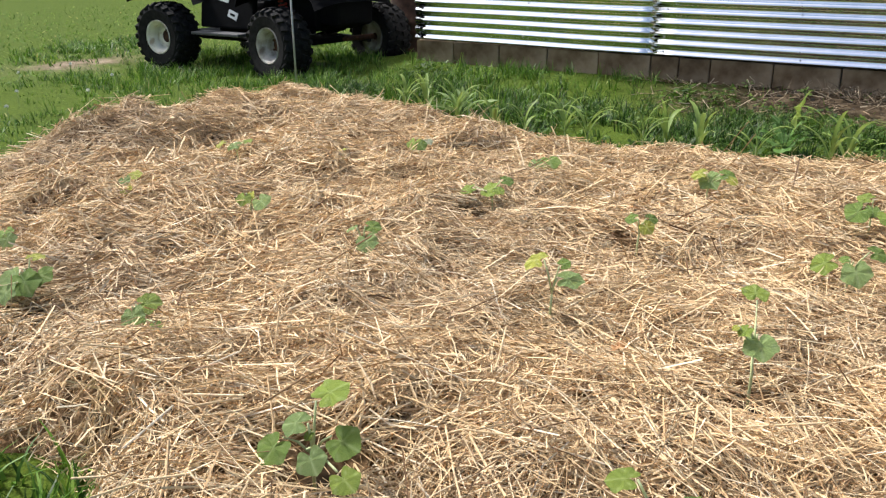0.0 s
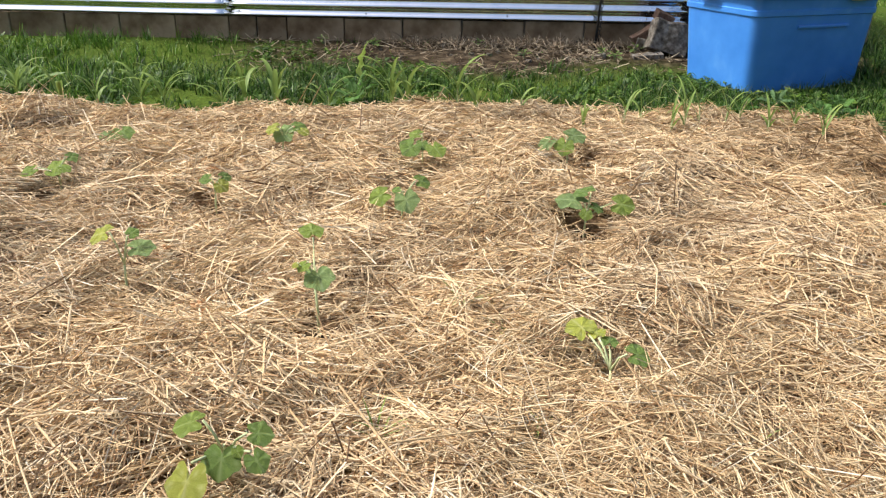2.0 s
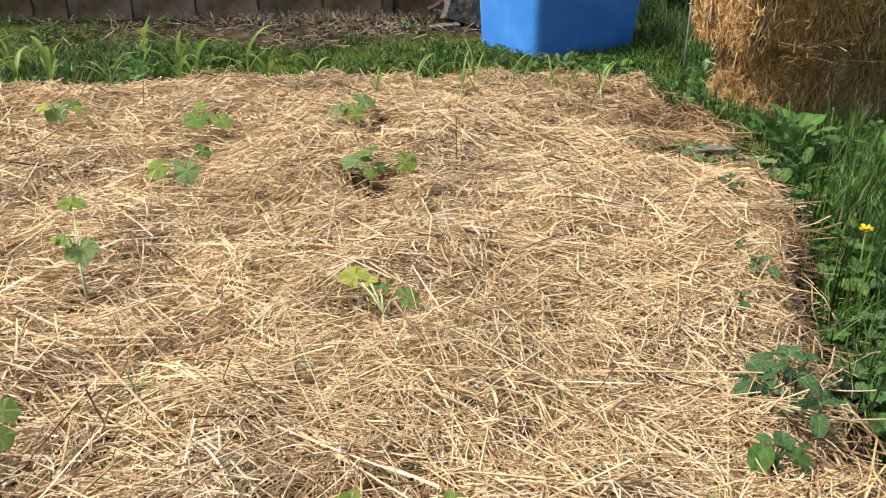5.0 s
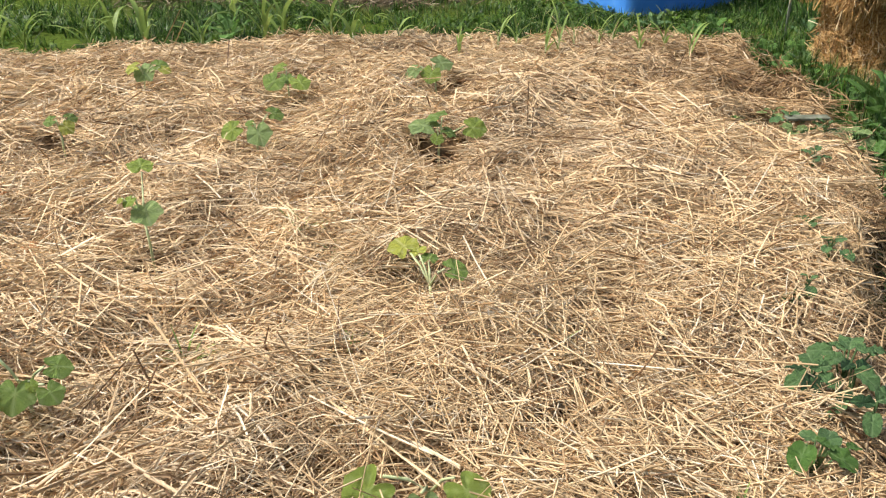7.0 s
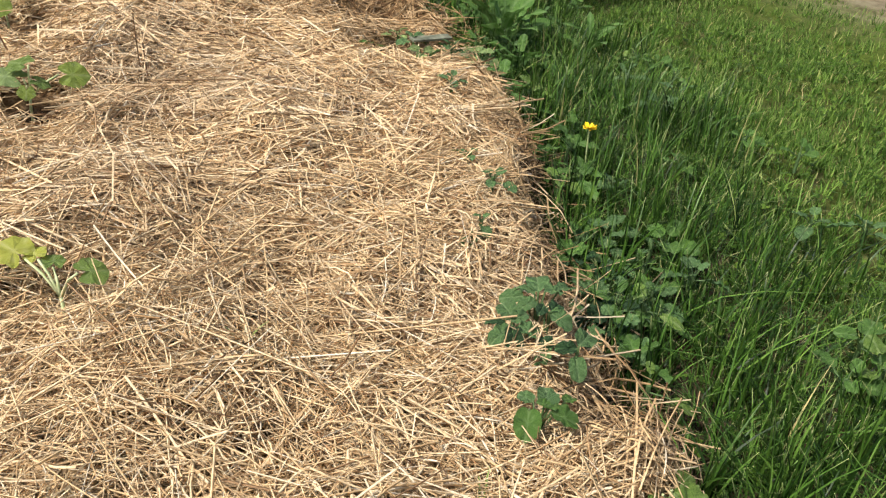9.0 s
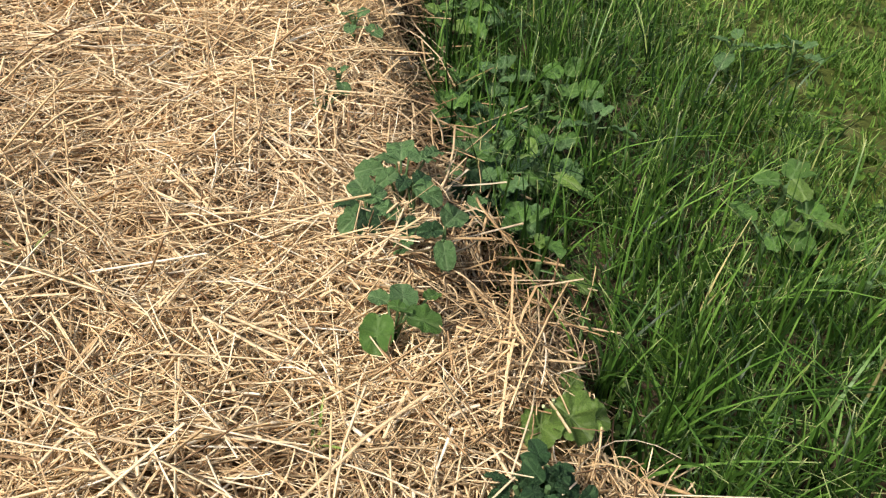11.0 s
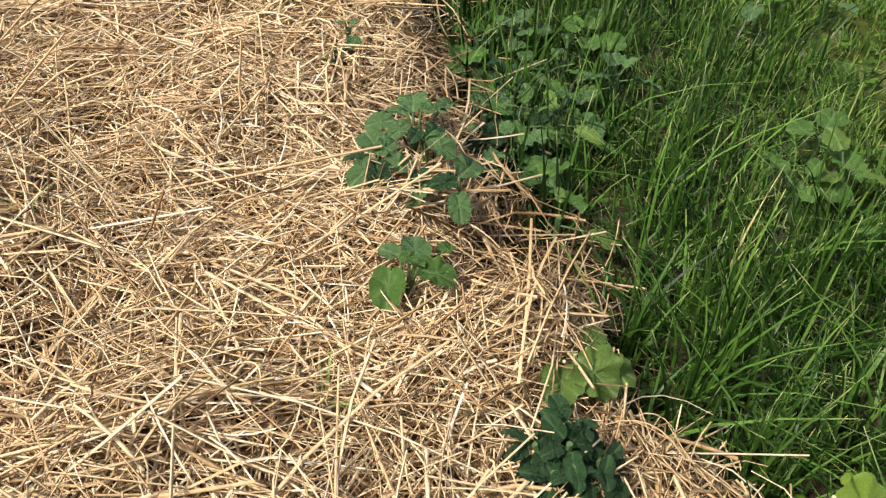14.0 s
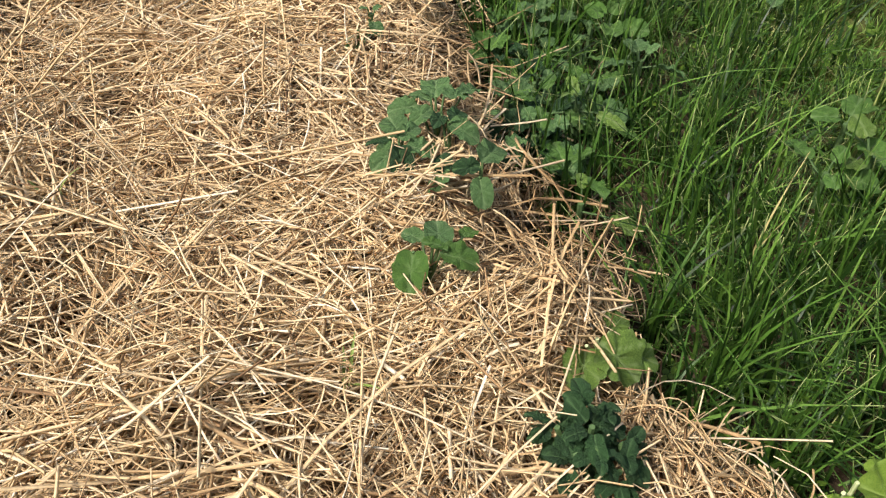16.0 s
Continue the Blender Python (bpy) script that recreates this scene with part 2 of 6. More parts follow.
l_.new(ramp(n_, l_, tex_noise(n_, l_, 12, 6), [(0.3, (0.002, 0.002, 0.0025)), (0.7, (0.005, 0.005, 0.006))]), b_.inputs["Base Color"])
WHITE_STICKER, *_ = material("white_sticker", (0.75, 0.75, 0.75), 0.5)
RUST, n_, l_, b_ = material("rusty_steel", rough=0.8, metal=0.2)
l_.new(ramp(n_, l_, tex_noise(n_, l_, 30, 7), [(0.3, (0.025, 0.012, 0.008)), (0.6, (0.085, 0.038, 0.02)), (0.8, (0.16, 0.085, 0.05))]), b_.inputs["Base Color"])
RED_PAINT, *_ = material("red_spring_paint", (0.28, 0.03, 0.02), 0.5)
ROD, n_, l_, b_ = material("weathered_rod", rough=0.5, metal=0.5)
l_.new(ramp(n_, l_, tex_noise(n_, l_, 50, 5), [(0.3, (0.28, 0.28, 0.27)), (0.7, (0.55, 0.55, 0.53))]), b_.inputs["Base Color"])
BLACK_IRON, n_, l_, b_ = material("black_iron", rough=0.6, metal=0.4)
l_.new(ramp(n_, l_, tex_noise(n_, l_, 40, 5), [(0.3, (0.008, 0.008, 0.008)), (0.7, (0.05, 0.045, 0.04))]), b_.inputs["Base Color"])
TWINE, *_ = material("baling_twine", (0.55, 0.36, 0.14), 0.9)
WOOD, n_, l_, b_ = material("grey_wood", rough=0.9, spec=0.1)
l_.new(ramp(n_, l_, tex_noise(n_, l_, 30, 7), [(0.3, (0.10, 0.08, 0.06)), (0.7, (0.30, 0.26, 0.21))]), b_.inputs["Base Color"])


# ---- mesh helpers ----
def part(name, bm, mat, parent=None, label="", smooth=False):
    me = bpy.data.meshes.new(name)
    bm.to_mesh(me)
    bm.free()
    me.materials.append(mat)
    if smooth:
        me.shade_smooth()
    ob = new(name, me)
    if parent is not None:
        ob.parent = parent
    return tagged(ob, label)


def thing(name, label, category, at=None, group="", kind=""):
    ob = new(name)
    ob.empty_display_size = 0.1
    if at is not None:
        ob.matrix_world = at
    return tagged(ob, label, category, group, kind)


def box(sx, sy, sz, m=None, bevel=0.0, segments=2, bm=None):
    bm = bm or bmesh.new()
    r = bmesh.ops.create_cube(bm, size=1.0, matrix=(m or Matrix()) @ Matrix.Diagonal((sx, sy, sz, 1)))
    if bevel:
        edges = list({e for v in r["verts"] for e in v.link_edges})
        bmesh.ops.bevel(bm, geom=edges, offset=bevel, segments=segments, affect="EDGES", profile=0.6)
    return bm


def rod(points, radius, sides=8, bm=None, taper=1.0):
    """A round bar along points."""
    bm = bm or bmesh.new()
    pts = [Vector(p) for p in points]
    rings = []
    for i, p in enumerate(pts):
        d = (pts[min(i + 1, len(pts) - 1)] - pts[max(i - 1, 0)]).normalized()
        u = d.orthogonal().normalized()
        w = d.cross(u)
        r = radius * (1 + (taper - 1) * i / max(1, len(pts) - 1))
        rings.append([bm.verts.new(p + r * (math.cos(a) * u + math.sin(a) * w)) for a in (2 * math.pi * k / sides for k in range(sides))])
    for a, b in zip(rings, rings[1:]):
        for k in range(sides):
            bm.faces.new((a[k], a[(k + 1) % sides], b[(k + 1) % sides], b[k]))
    bm.faces.new(rings[0][::-1])
    bm.faces.new(rings[-1])
    return bm


def lathe(profile, sides=40, bm=None, closed=True):
    """Turns (radius, y) pairs round the y axis."""
    bm = bm or bmesh.new()
    rings = [[bm.verts.new((r * math.cos(a), y, r * math.sin(a))) for a in (2 * math.pi * k / sides for k in range(sides))] for r, y in profile]
    pairs = list(zip(rings, rings[1:] + (rings[:1] if closed else [])))
    if not closed:
        pairs = pairs[:len(rings) - 1]
    for a, b in pairs:
        for k in range(sides):
            bm.faces.new((a[k], a[(k + 1) % sides], b[(k + 1) % sides], b[k]))
    bmesh.ops.recalc_face_normals(bm, faces=bm.faces)
    return bm


def mesh_np(name, verts, faces, mats, slots=None, smooth=False):
    """A mesh from arrays of places and of triangles or quads."""
    me = bpy.data.meshes.new(name)
    k = faces.shape[1]
    me.vertices.add(len(verts))
    me.vertices.foreach_set("co", np.ascontiguousarray(verts, dtype=np.float32).ravel())
    me.loops.add(faces.size)
    me.loops.foreach_set("vertex_index", np.ascontiguousarray(faces, dtype=np.int32).ravel())
    me.polygons.add(len(faces))
    me.polygons.foreach_set("loop_start", np.arange(0, faces.size, k, dtype=np.int32))
    for m in mats:
        me.materials.append(m)
    if slots is not None:
        me.polygons.foreach_set("material_index", slots.astype(np.int32))
    me.update(calc_edges=True)
    if smooth:
        me.shade_smooth()
    return me


rng = np.random.default_rng(7)


# ---- heights and outlines ----
def lattice(seed, n=64):
    return np.random.default_rng(seed).random((n, n))


LAT = [lattice(s) for s in range(8)]


def vnoise(x, y, scale, k=0):
    """Smooth value noise between -1 and 1, with features of about 1 / scale metres."""
    g = LAT[k % len(LAT)]
    n = len(g)
    x, y = np.asarray(x, float) * scale + 31.7 * k, np.asarray(y, float) * scale + 17.3 * k
    i, j = np.floor(x).astype(int), np.floor(y).astype(int)
    u, v = x - i, y - j
    u, v = u * u * (3 - 2 * u), v * v * (3 - 2 * v)
    a, b = g[i % n, j % n], g[(i + 1) % n, j % n]
    c, d = g[i % n, (j + 1) % n], g[(i + 1) % n, (j + 1) % n]
    return 2 * ((a * (1 - u) + b * u) * (1 - v) + (c * (1 - u) + d * u) * v) - 1


def smooth(a, b, t):
    t = np.clip((t - a) / (b - a), 0, 1)
    return t * t * (3 - 2 * t)


BED = [(-2.9, 1.2), (-2.93, 1.8), (-3.02, 2.3), (-3.15, 2.8), (-3.36, 3.3), (-3.18, 3.8), (-2.42, 3.76), (-1.92, 3.58), (-1.4, 3.39), (-0.84, 3.38),
       (-0.27, 3.48), (0.3, 3.7), (0.9, 3.67), (1.4, 3.62), (1.72, 3.53), (1.95, 3.38), (1.86, 3.0), (1.87, 2.85), (1.90, 2.66), (1.91, 2.5), (1.88, 2.34), (1.78, 2.06), (1.72, 1.83), (1.67, 1.62), (1.62, 1.46), (1.55, 1.35),
       (1.47, 1.23), (1.4, 1.01), (1.34, 0.924), (1.34, 0.761), (1.28, 0.678), (1.235, 0.594), (1.215, 0.518), (1.235, 0.42), (1.255, 0.30), (1.25, 0.169), (0.6, 0.42), (-0.78, 0.5), (-0.86, 0.61), (-1.1, 0.6), (-2.2, 0.75)]
BED_XY = np.array(BED)


def bed_depth(x, y):
    """How far a place lies inside the bed's outline; negative outside."""
    x, y = np.asarray(x, float), np.asarray(y, float)
    best = np.full(x.shape, 1e9)
    inside = np.zeros(x.shape, bool)
    a = BED_XY
    b = np.roll(a, -1, axis=0)
    for (ax, ay), (bx, by) in zip(a, b):
        dx, dy = bx - ax, by - ay
        t = np.clip(((x - ax) * dx + (y - ay) * dy) / (dx * dx + dy * dy), 0, 1)
        best = np.minimum(best, np.hypot(x - ax - t * dx, y - ay - t * dy))
        cross = ((ay > y) != (by > y)) & (x < (bx - ax) * (y - ay) / (by - ay + 1e-12) + ax)
        inside ^= cross
    d = np.where(inside, best, -best)
    return d + 0.03 * vnoise(x, y, 6.0, 3) + 0.024 * vnoise(x, y, 15.0, 4) + 0.012 * vnoise(x, y, 34.0, 5)


def ground_z(x, y):
    x, y = np.asarray(x, float), np.asarray(y, float)
    near = np.exp(-(np.hypot(x, y - 2) / 12) ** 2)
    low = -0.07 * smooth(-3.5, -4.5, x) * smooth(3.0, 4.4, y)
    return low + near * (0.015 * vnoise(x, y, 1.3, 0) + 0.008 * vnoise(x, y, 4.0, 1)) + 0.06 * smooth(4.7, 5.5, y) * smooth(7, 4, np.abs(x))


HOLES = [(-0.455, 2.82, 0.055), (0.645, 2.68, 0.06), (0.632, 2.03, 0.05), (0.035, 1.41, 0.04), (-0.99, 2.10, 0.05), (-1.30, 1.42, 0.05), (-1.42, 0.90, 0.06), (0.14, 2.57, 0.04),
         (0.10, 2.06, 0.03), (-0.485, 2.15, 0.045), (-0.52, 0.79, 0.05), (1.70, 3.16, 0.05)]
RAGS = [(1.55, 1.45, 0.085), (1.52, 1.35, 0.06), (1.43, 1.09, 0.075), (1.39, 1.01, 0.065), (1.235, 0.70, 0.065), (1.295, 0.765, 0.07), (1.27, 0.66, 0.05), (1.62, 2.33, 0.07), (1.70, 2.62, 0.09)]


def hole_at(x, y):
    h = np.zeros(np.shape(x))
    for hx, hy, r in HOLES:
        h = np.maximum(h, np.exp(-(((x - hx) / (1.1 * r)) ** 2 + ((y - hy) / r) ** 2)))
    return h


def rags_at(x, y):
    """Hollows in the eastern margin."""
    return np.max([np.exp(-((x - hx) ** 2 + (y - hy) ** 2) / r ** 2) for hx, hy, r in RAGS], axis=0)


def browned_shaded(x, y):
    """Brown towards the bales; at the margin and in hollows, shade painted in too."""
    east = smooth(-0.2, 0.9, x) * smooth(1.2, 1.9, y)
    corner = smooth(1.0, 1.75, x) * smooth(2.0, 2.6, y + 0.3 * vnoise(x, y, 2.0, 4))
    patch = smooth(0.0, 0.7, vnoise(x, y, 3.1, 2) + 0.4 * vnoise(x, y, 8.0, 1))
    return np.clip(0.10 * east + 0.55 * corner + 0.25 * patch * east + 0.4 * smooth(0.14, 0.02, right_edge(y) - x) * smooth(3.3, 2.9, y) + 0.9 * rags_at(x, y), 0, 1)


SPOTS = np.array([(-0.53, 0.77), (-1.17, 0.95), (-1.48, 1.02), (-1.9, 1.12), (-2.05, 1.66), (-1.58, 1.73), (-2.1, 2.2), (-1.68, 2.36), (-1.58, 2.7), (-1.03, 2.72), (-0.92, 2.2), (-1.05, 1.63),
                  (-0.4, 2.7), (0.12, 2.65), (0.6, 2.72), (0.11, 2.06), (0.61, 1.99), (-0.5, 2.13), (-0.45, 1.6), (0.04, 1.39), (0.64, 2.60), (0.65, 2.48), (0.63, 1.90), (0.63, 1.80), (-0.45, 2.62), (-0.48, 1.98), (0.6, 1.23), (-0.01, 0.88), (0.592, 0.656), (1.13, 0.735), (1.15, 0.49)])


def calm(x, y):
    """Near each plant the straw lies level."""
    c = np.zeros(np.shape(x))
    for px, py in SPOTS:
        c = np.maximum(c, np.exp(-((x - px) ** 2 + (y - py) ** 2) / 0.09 ** 2))
    return c


SHOOTS = np.array([(1.255, 0.925), (1.235, 0.87), (1.165, 0.865), (1.19, 0.81), (1.215, 0.775), (1.10, 0.70), (1.13, 0.685), (1.25, 1.136), (1.113, 0.462), (0.60, 1.20)])


def shoots(x, y):
    """Where shoots have pushed the loose straw aside."""
    c = np.zeros(np.shape(x))
    for px, py in SHOOTS:
        c = np.maximum(c, np.exp(-((x - px) ** 2 + (y - py) ** 2) / 0.035 ** 2))
    return c


def thin_at(x, y):
    """Where the layer is thin and brown, by the bales."""
    return np.exp(-(((x - 1.76) / 0.17) ** 2 + ((y - 2.40) / 0.38) ** 2))


def bed_z(x, y):
    d = bed_depth(x, y)
    lumps = 0.032 * vnoise(x, y, 2.3, 5) + 0.029 * vnoise(x, y, 5.5, 6) + 0.013 * vnoise(x, y, 13, 7)
    lumps = lumps * (1 + 0.7 * smooth(-0.8, -1.6, x)) * (1 - calm(x, y)) - 0.022 * calm(x, y)
    heap = 0.045 * np.exp(-(((x + 2.7) / 0.35) ** 2 + ((y - 2.2) / 0.3) ** 2)) + 0.03 * np.exp(-(((x + 2.9) / 0.5) ** 2 + ((y - 3.4) / 0.4) ** 2)) + 0.05 * np.exp(-(((x - 1.06) / 0.16) ** 2 + ((y - 1.62) / 0.16) ** 2))
    s_ = 0.8 * (x + 2.72) - 0.59 * (y - 2.12)
    c_ = 0.59 * (x + 2.72) + 0.8 * (y - 2.12)
    heap = heap + 0.045 * smooth(0.06, -0.06, s_) * smooth(-0.8, -0.15, s_) * np.exp(-(c_ / 0.42) ** 2)
    s_ = 0.62 * (x + 1.35) - 0.78 * (y - 2.95)
    heap = heap + 0.05 * smooth(0.05, -0.05, s_) * smooth(-0.5, -0.1, s_) * np.exp(-(((x + 1.35) * 0.78 + (y - 2.95) * 0.62) / 0.5) ** 2)
    h = ground_z(x, y) * (1 - calm(x, y)) + smooth(-0.25, 1.0, d / np.where(np.asarray(x) < -1, 0.17, np.where(np.asarray(x) > 1.0, 0.05, 0.075))) * (0.068 + lumps + heap + 0.018 * np.exp(-((d - 0.06) / 0.05) ** 2) * smooth(0.9, 1.1, x) * smooth(0.5, 0.65, y)) - 0.06 * smooth(0.0, -0.06, d)
    lip = np.exp(-(((x - 1.17) / 0.09) ** 2 + ((y - 0.78) / 0.14) ** 2))
    dip = np.exp(-(((x - 1.275) / 0.045) ** 2 + ((y - 0.70) / 0.08) ** 2))
    back = smooth(2.7, 3.4, y) * smooth(-2.2, -1.2, x) * smooth(0.0, 0.05, d)
    return h - 0.025 * hole_at(x, y) - 0.06 * rags_at(x, y) + 0.028 * lip - 0.055 * dip - 0.022 * back - 0.03 * thin_at(x, y)


def right_edge(y):
    """The bed's eastern margin."""
    return np.interp(y, [0.12, 0.41, 0.527, 0.603, 0.753, 1.17, 1.55, 2.06, 2.44, 2.68, 3.15, 3.5], [1.25, 1.235, 1.215, 1.24, 1.32, 1.46, 1.64, 1.81, 1.97, 1.94, 1.96, 1.96])


def bare_shade_at(x, y):
    """Worn to soil along the shed and track; round the bed, painted grass shade."""
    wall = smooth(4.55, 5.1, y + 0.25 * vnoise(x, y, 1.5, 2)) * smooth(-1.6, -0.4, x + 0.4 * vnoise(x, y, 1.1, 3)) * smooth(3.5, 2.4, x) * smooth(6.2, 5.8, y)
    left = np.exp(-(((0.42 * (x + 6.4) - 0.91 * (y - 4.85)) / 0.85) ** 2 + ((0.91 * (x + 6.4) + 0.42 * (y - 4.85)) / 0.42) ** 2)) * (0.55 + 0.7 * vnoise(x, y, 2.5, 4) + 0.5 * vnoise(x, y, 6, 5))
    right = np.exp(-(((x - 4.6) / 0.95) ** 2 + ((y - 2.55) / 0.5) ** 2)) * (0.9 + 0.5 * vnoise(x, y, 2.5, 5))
    # dark between the grass blades, put into the ground's colour
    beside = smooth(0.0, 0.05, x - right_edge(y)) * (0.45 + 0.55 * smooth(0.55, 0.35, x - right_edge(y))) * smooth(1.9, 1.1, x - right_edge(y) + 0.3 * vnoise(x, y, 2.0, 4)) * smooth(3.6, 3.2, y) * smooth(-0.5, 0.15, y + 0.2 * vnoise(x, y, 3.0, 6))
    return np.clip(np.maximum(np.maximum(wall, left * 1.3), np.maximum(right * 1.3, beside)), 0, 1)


# ---- ground ----
def spaced(a, b, step, far):
    inner = np.arange(a, b + step / 2, step)
    out = np.geomspace(step, far, 26)
    return np.concatenate([(a - np.cumsum(out))[::-1], inner, b + np.cumsum(out)])


gx, gy = spaced(-7.5, 6.5, 0.07, 160), spaced(-1.0, 7.0, 0.07, 160)
X, Y = np.meshgrid(gx, gy, indexing="ij")
Z = ground_z(X, Y)
Z = np.where(bed_depth(X, Y) > 0.1, Z - 0.04, Z)
idx = np.arange(X.size).reshape(X.shape)
quads = np.stack([idx[:-1, :-1], idx[1:, :-1], idx[1:, 1:], idx[:-1, 1:]], -1).reshape(-1, 4)
me = mesh_np("ground", np.stack([X, Y, Z], -1).reshape(-1, 3), quads, [GROUND], smooth=True)
# holds worn patches and the dark painted under the long grass
me.attributes.new("bare", "FLOAT", "POINT").data.foreach_set("value", bare_shade_at(X, Y).astype(np.float32).ravel())
me.attributes.new("dry", "FLOAT", "POINT").data.foreach_set("value", (smooth(3.4, 3.9, np.abs(X))).astype(np.float32).ravel())
tagged(new("ground", me), "green turf with worn bare soil patches, painted dark under the long grass", "ground", kind="structure")


# ---- straw mulch ----
def prisms(c, az, pitch, length, width, bend, rings=3, split=False):
    """Three-sided stalks: centre, heading, slope, length, width and sag, one row each. split: stalks slit open below."""
    n = len(c)
    ax = np.stack([np.cos(az) * np.cos(pitch), np.sin(az) * np.cos(pitch), np.sin(pitch)], -1)
    side = np.stack([-np.sin(az), np.cos(az), np.zeros(n)], -1)
    up = np.cross(ax, side)
    twist = rng.normal(math.pi / 2, 1.3, n) if split else rng.uniform(0, 2 * math.pi, n)
    turns = (-1.75, 0.0, 1.75) if split else (0.0, 2 * math.pi / 3, 4 * math.pi / 3)
    out = np.empty((n, rings, 3, 3))
    for i, s in enumerate(np.linspace(-0.5, 0.5, rings)):
        arch = 0.25 - s * s
        mid = c + ax * (length * s)[:, None] + up * (arch * bend)[:, None] + side * (bend * 1.5 * arch)[:, None]
        for k, turn in enumerate(turns):
            a = twist + turn
            out[:, i, k] = mid + (side * np.cos(a)[:, None] + up * np.sin(a)[:, None]) * (width * 0.5)[:, None]
    base = (np.arange(n) * rings * 3)[:, None]
    f = np.array([[3 * i + k, 3 * i + (k + 1) % 3, 3 * i + (k + 1) % 3 + 3, 3 * i + k + 3] for i in range(rings - 1) for k in range(2 if split else 3)])
    return out.reshape(-1, 3), (base[:, :, None] + f[None]).reshape(-1, 4)


def scatter(x0, x1, y0, y1, per_m2):
    n = int((x1 - x0) * (y1 - y0) * per_m2)
    return rng.uniform(x0, x1, n), rng.uniform(y0, y1, n)


def straw_set(x, y, rings, wide, loose, long, split=False):
    d = bed_depth(x, y)
    pits = smooth(-0.35, -0.75, vnoise(x, y, 9, 2) + 0.25 * vnoise(x, y, 21, 3))
    keep = (rng.random(len(x)) < smooth(-0.06, 0.03, d)) & (rng.random(len(x)) > np.minimum(6.0 * hole_at(x, y), 0.97)) & (rng.random(len(x)) > np.maximum((0.65 if rings > 3 else 0.35) * pits, np.maximum(0.6 * thin_at(x, y), 0.93 * rags_at(x, y))))
    x, y = x[keep], y[keep]
    n = len(x)
    az = math.pi * (0.8 * vnoise(x, y, 1.7, 1) + 0.9 * vnoise(x, y, 5.5, 2)) + np.where(rng.random(n) < loose, rng.uniform(0, 2 * math.pi, n), rng.normal(0, 0.4, n))
    length = np.clip(rng.lognormal(math.log(long), 0.55, n), 0.022, 4.0 * long)
    length = np.minimum(length, np.where(rng.random(n) < 0.85, 0.045, 0.09) + 0.85 * np.maximum(bed_depth(x, y), 0))
    e = 0.03
    sx, sy = (bed_z(x + e, y) - bed_z(x - e, y)) / (2 * e), (bed_z(x, y + e) - bed_z(x, y - e)) / (2 * e)
    slope = np.arctan(sx * np.cos(az) + sy * np.sin(az))
    lift = rng.random(n) ** 1.8 * (1 - 0.55 * calm(x, y)) * (1 - 0.8 * shoots(x, y))
    pitch = np.clip(slope, -1.05, 1.05) + rng.normal(0, 0.15, n) + (rng.random(n) < 0.07) * rng.normal(0, 0.35, n)
    over = np.maximum(hole_at(x + 0.32 * length * np.cos(az), y + 0.32 * length * np.sin(az)), hole_at(x - 0.32 * length * np.cos(az), y - 0.32 * length * np.sin(az))) < np.where(rng.random(n) < 0.08, 2.0, 0.3)
    x, y, az, length, slope, lift, pitch = x[over], y[over], az[over], length[over], slope[over], lift[over], pitch[over]
    n = len(x)
    z = bed_z(x, y) + 0.001 + 0.046 * lift + 0.25 * length * np.abs(np.sin(pitch - slope))
    bend = np.clip(rng.normal(0, 0.2, n), -0.45, 0.45) * length * np.clip(0.085 / length, 0.3, 1.0)
    return prisms(np.stack([x, y, z], -1), az, pitch, length, np.clip(rng.lognormal(0, 0.42, n), 0.4, 2.1) * wide, bend, rings, split)


sets = []
sx_, sy_ = scatter(0.35, 1.6, 0.2, 1.4, 17500)
sets.append(straw_set(sx_, sy_, 4, 0.0019, 0.72, 0.085))
sx_, sy_ = scatter(-1.2, 2.1, 0.15, 2.1, 13000)
far_ = ~((sx_ > 0.35) & (sx_ < 1.6) & (sy_ < 1.4))
sets.append(straw_set(sx_[far_], sy_[far_], 3, 0.0021, 0.62, 0.08, True))
for rings_, wide_, loose_ in ((3, 0.0023, 0.5), (2, 0.0028, 0.45)):
    sx_, sy_ = scatter(-3.7, 2.2, 0.5, 4.2, 7200)
    far_ = ~((sx_ > -1.2) & (sx_ < 2.1) & (sy_ < 2.1))
    sets.append(straw_set(sx_[far_], sy_[far_], rings_, wide_, loose_, 0.068, True))
# thin curled leaf blades among the stalks
for x0_, x1_, y0_, y1_, per, w_, r_n in ((0.3, 1.6, 0.15, 1.5, 2200, 0.0014, 7), (-1.6, 2.0, 0.3, 2.4, 1500, 0.0017, 5), (-3.6, 2.1, 0.6, 4.0, 800, 0.0022, 4)):
    wx, wy = scatter(x0_, x1_, y0_, y1_, per)
    ok_ = (bed_depth(wx, wy) > -0.02) & (hole_at(wx, wy) < 0.15)
    wx, wy = wx[ok_], wy[ok_]
    n_w = len(wx)
    lw = rng.uniform(0.03, 0.11, n_w)
    sets.append(prisms(np.stack([wx, wy, bed_z(wx, wy) + rng.uniform(0.012, 0.046, n_w)], -1), rng.uniform(0, 2 * math.pi, n_w), rng.normal(0, 0.22, n_w), lw, rng.uniform(0.6, 1.3, n_w) * w_, np.clip(rng.normal(0, 0.35, n_w), -0.6, 0.6) * lw, r_n, True))
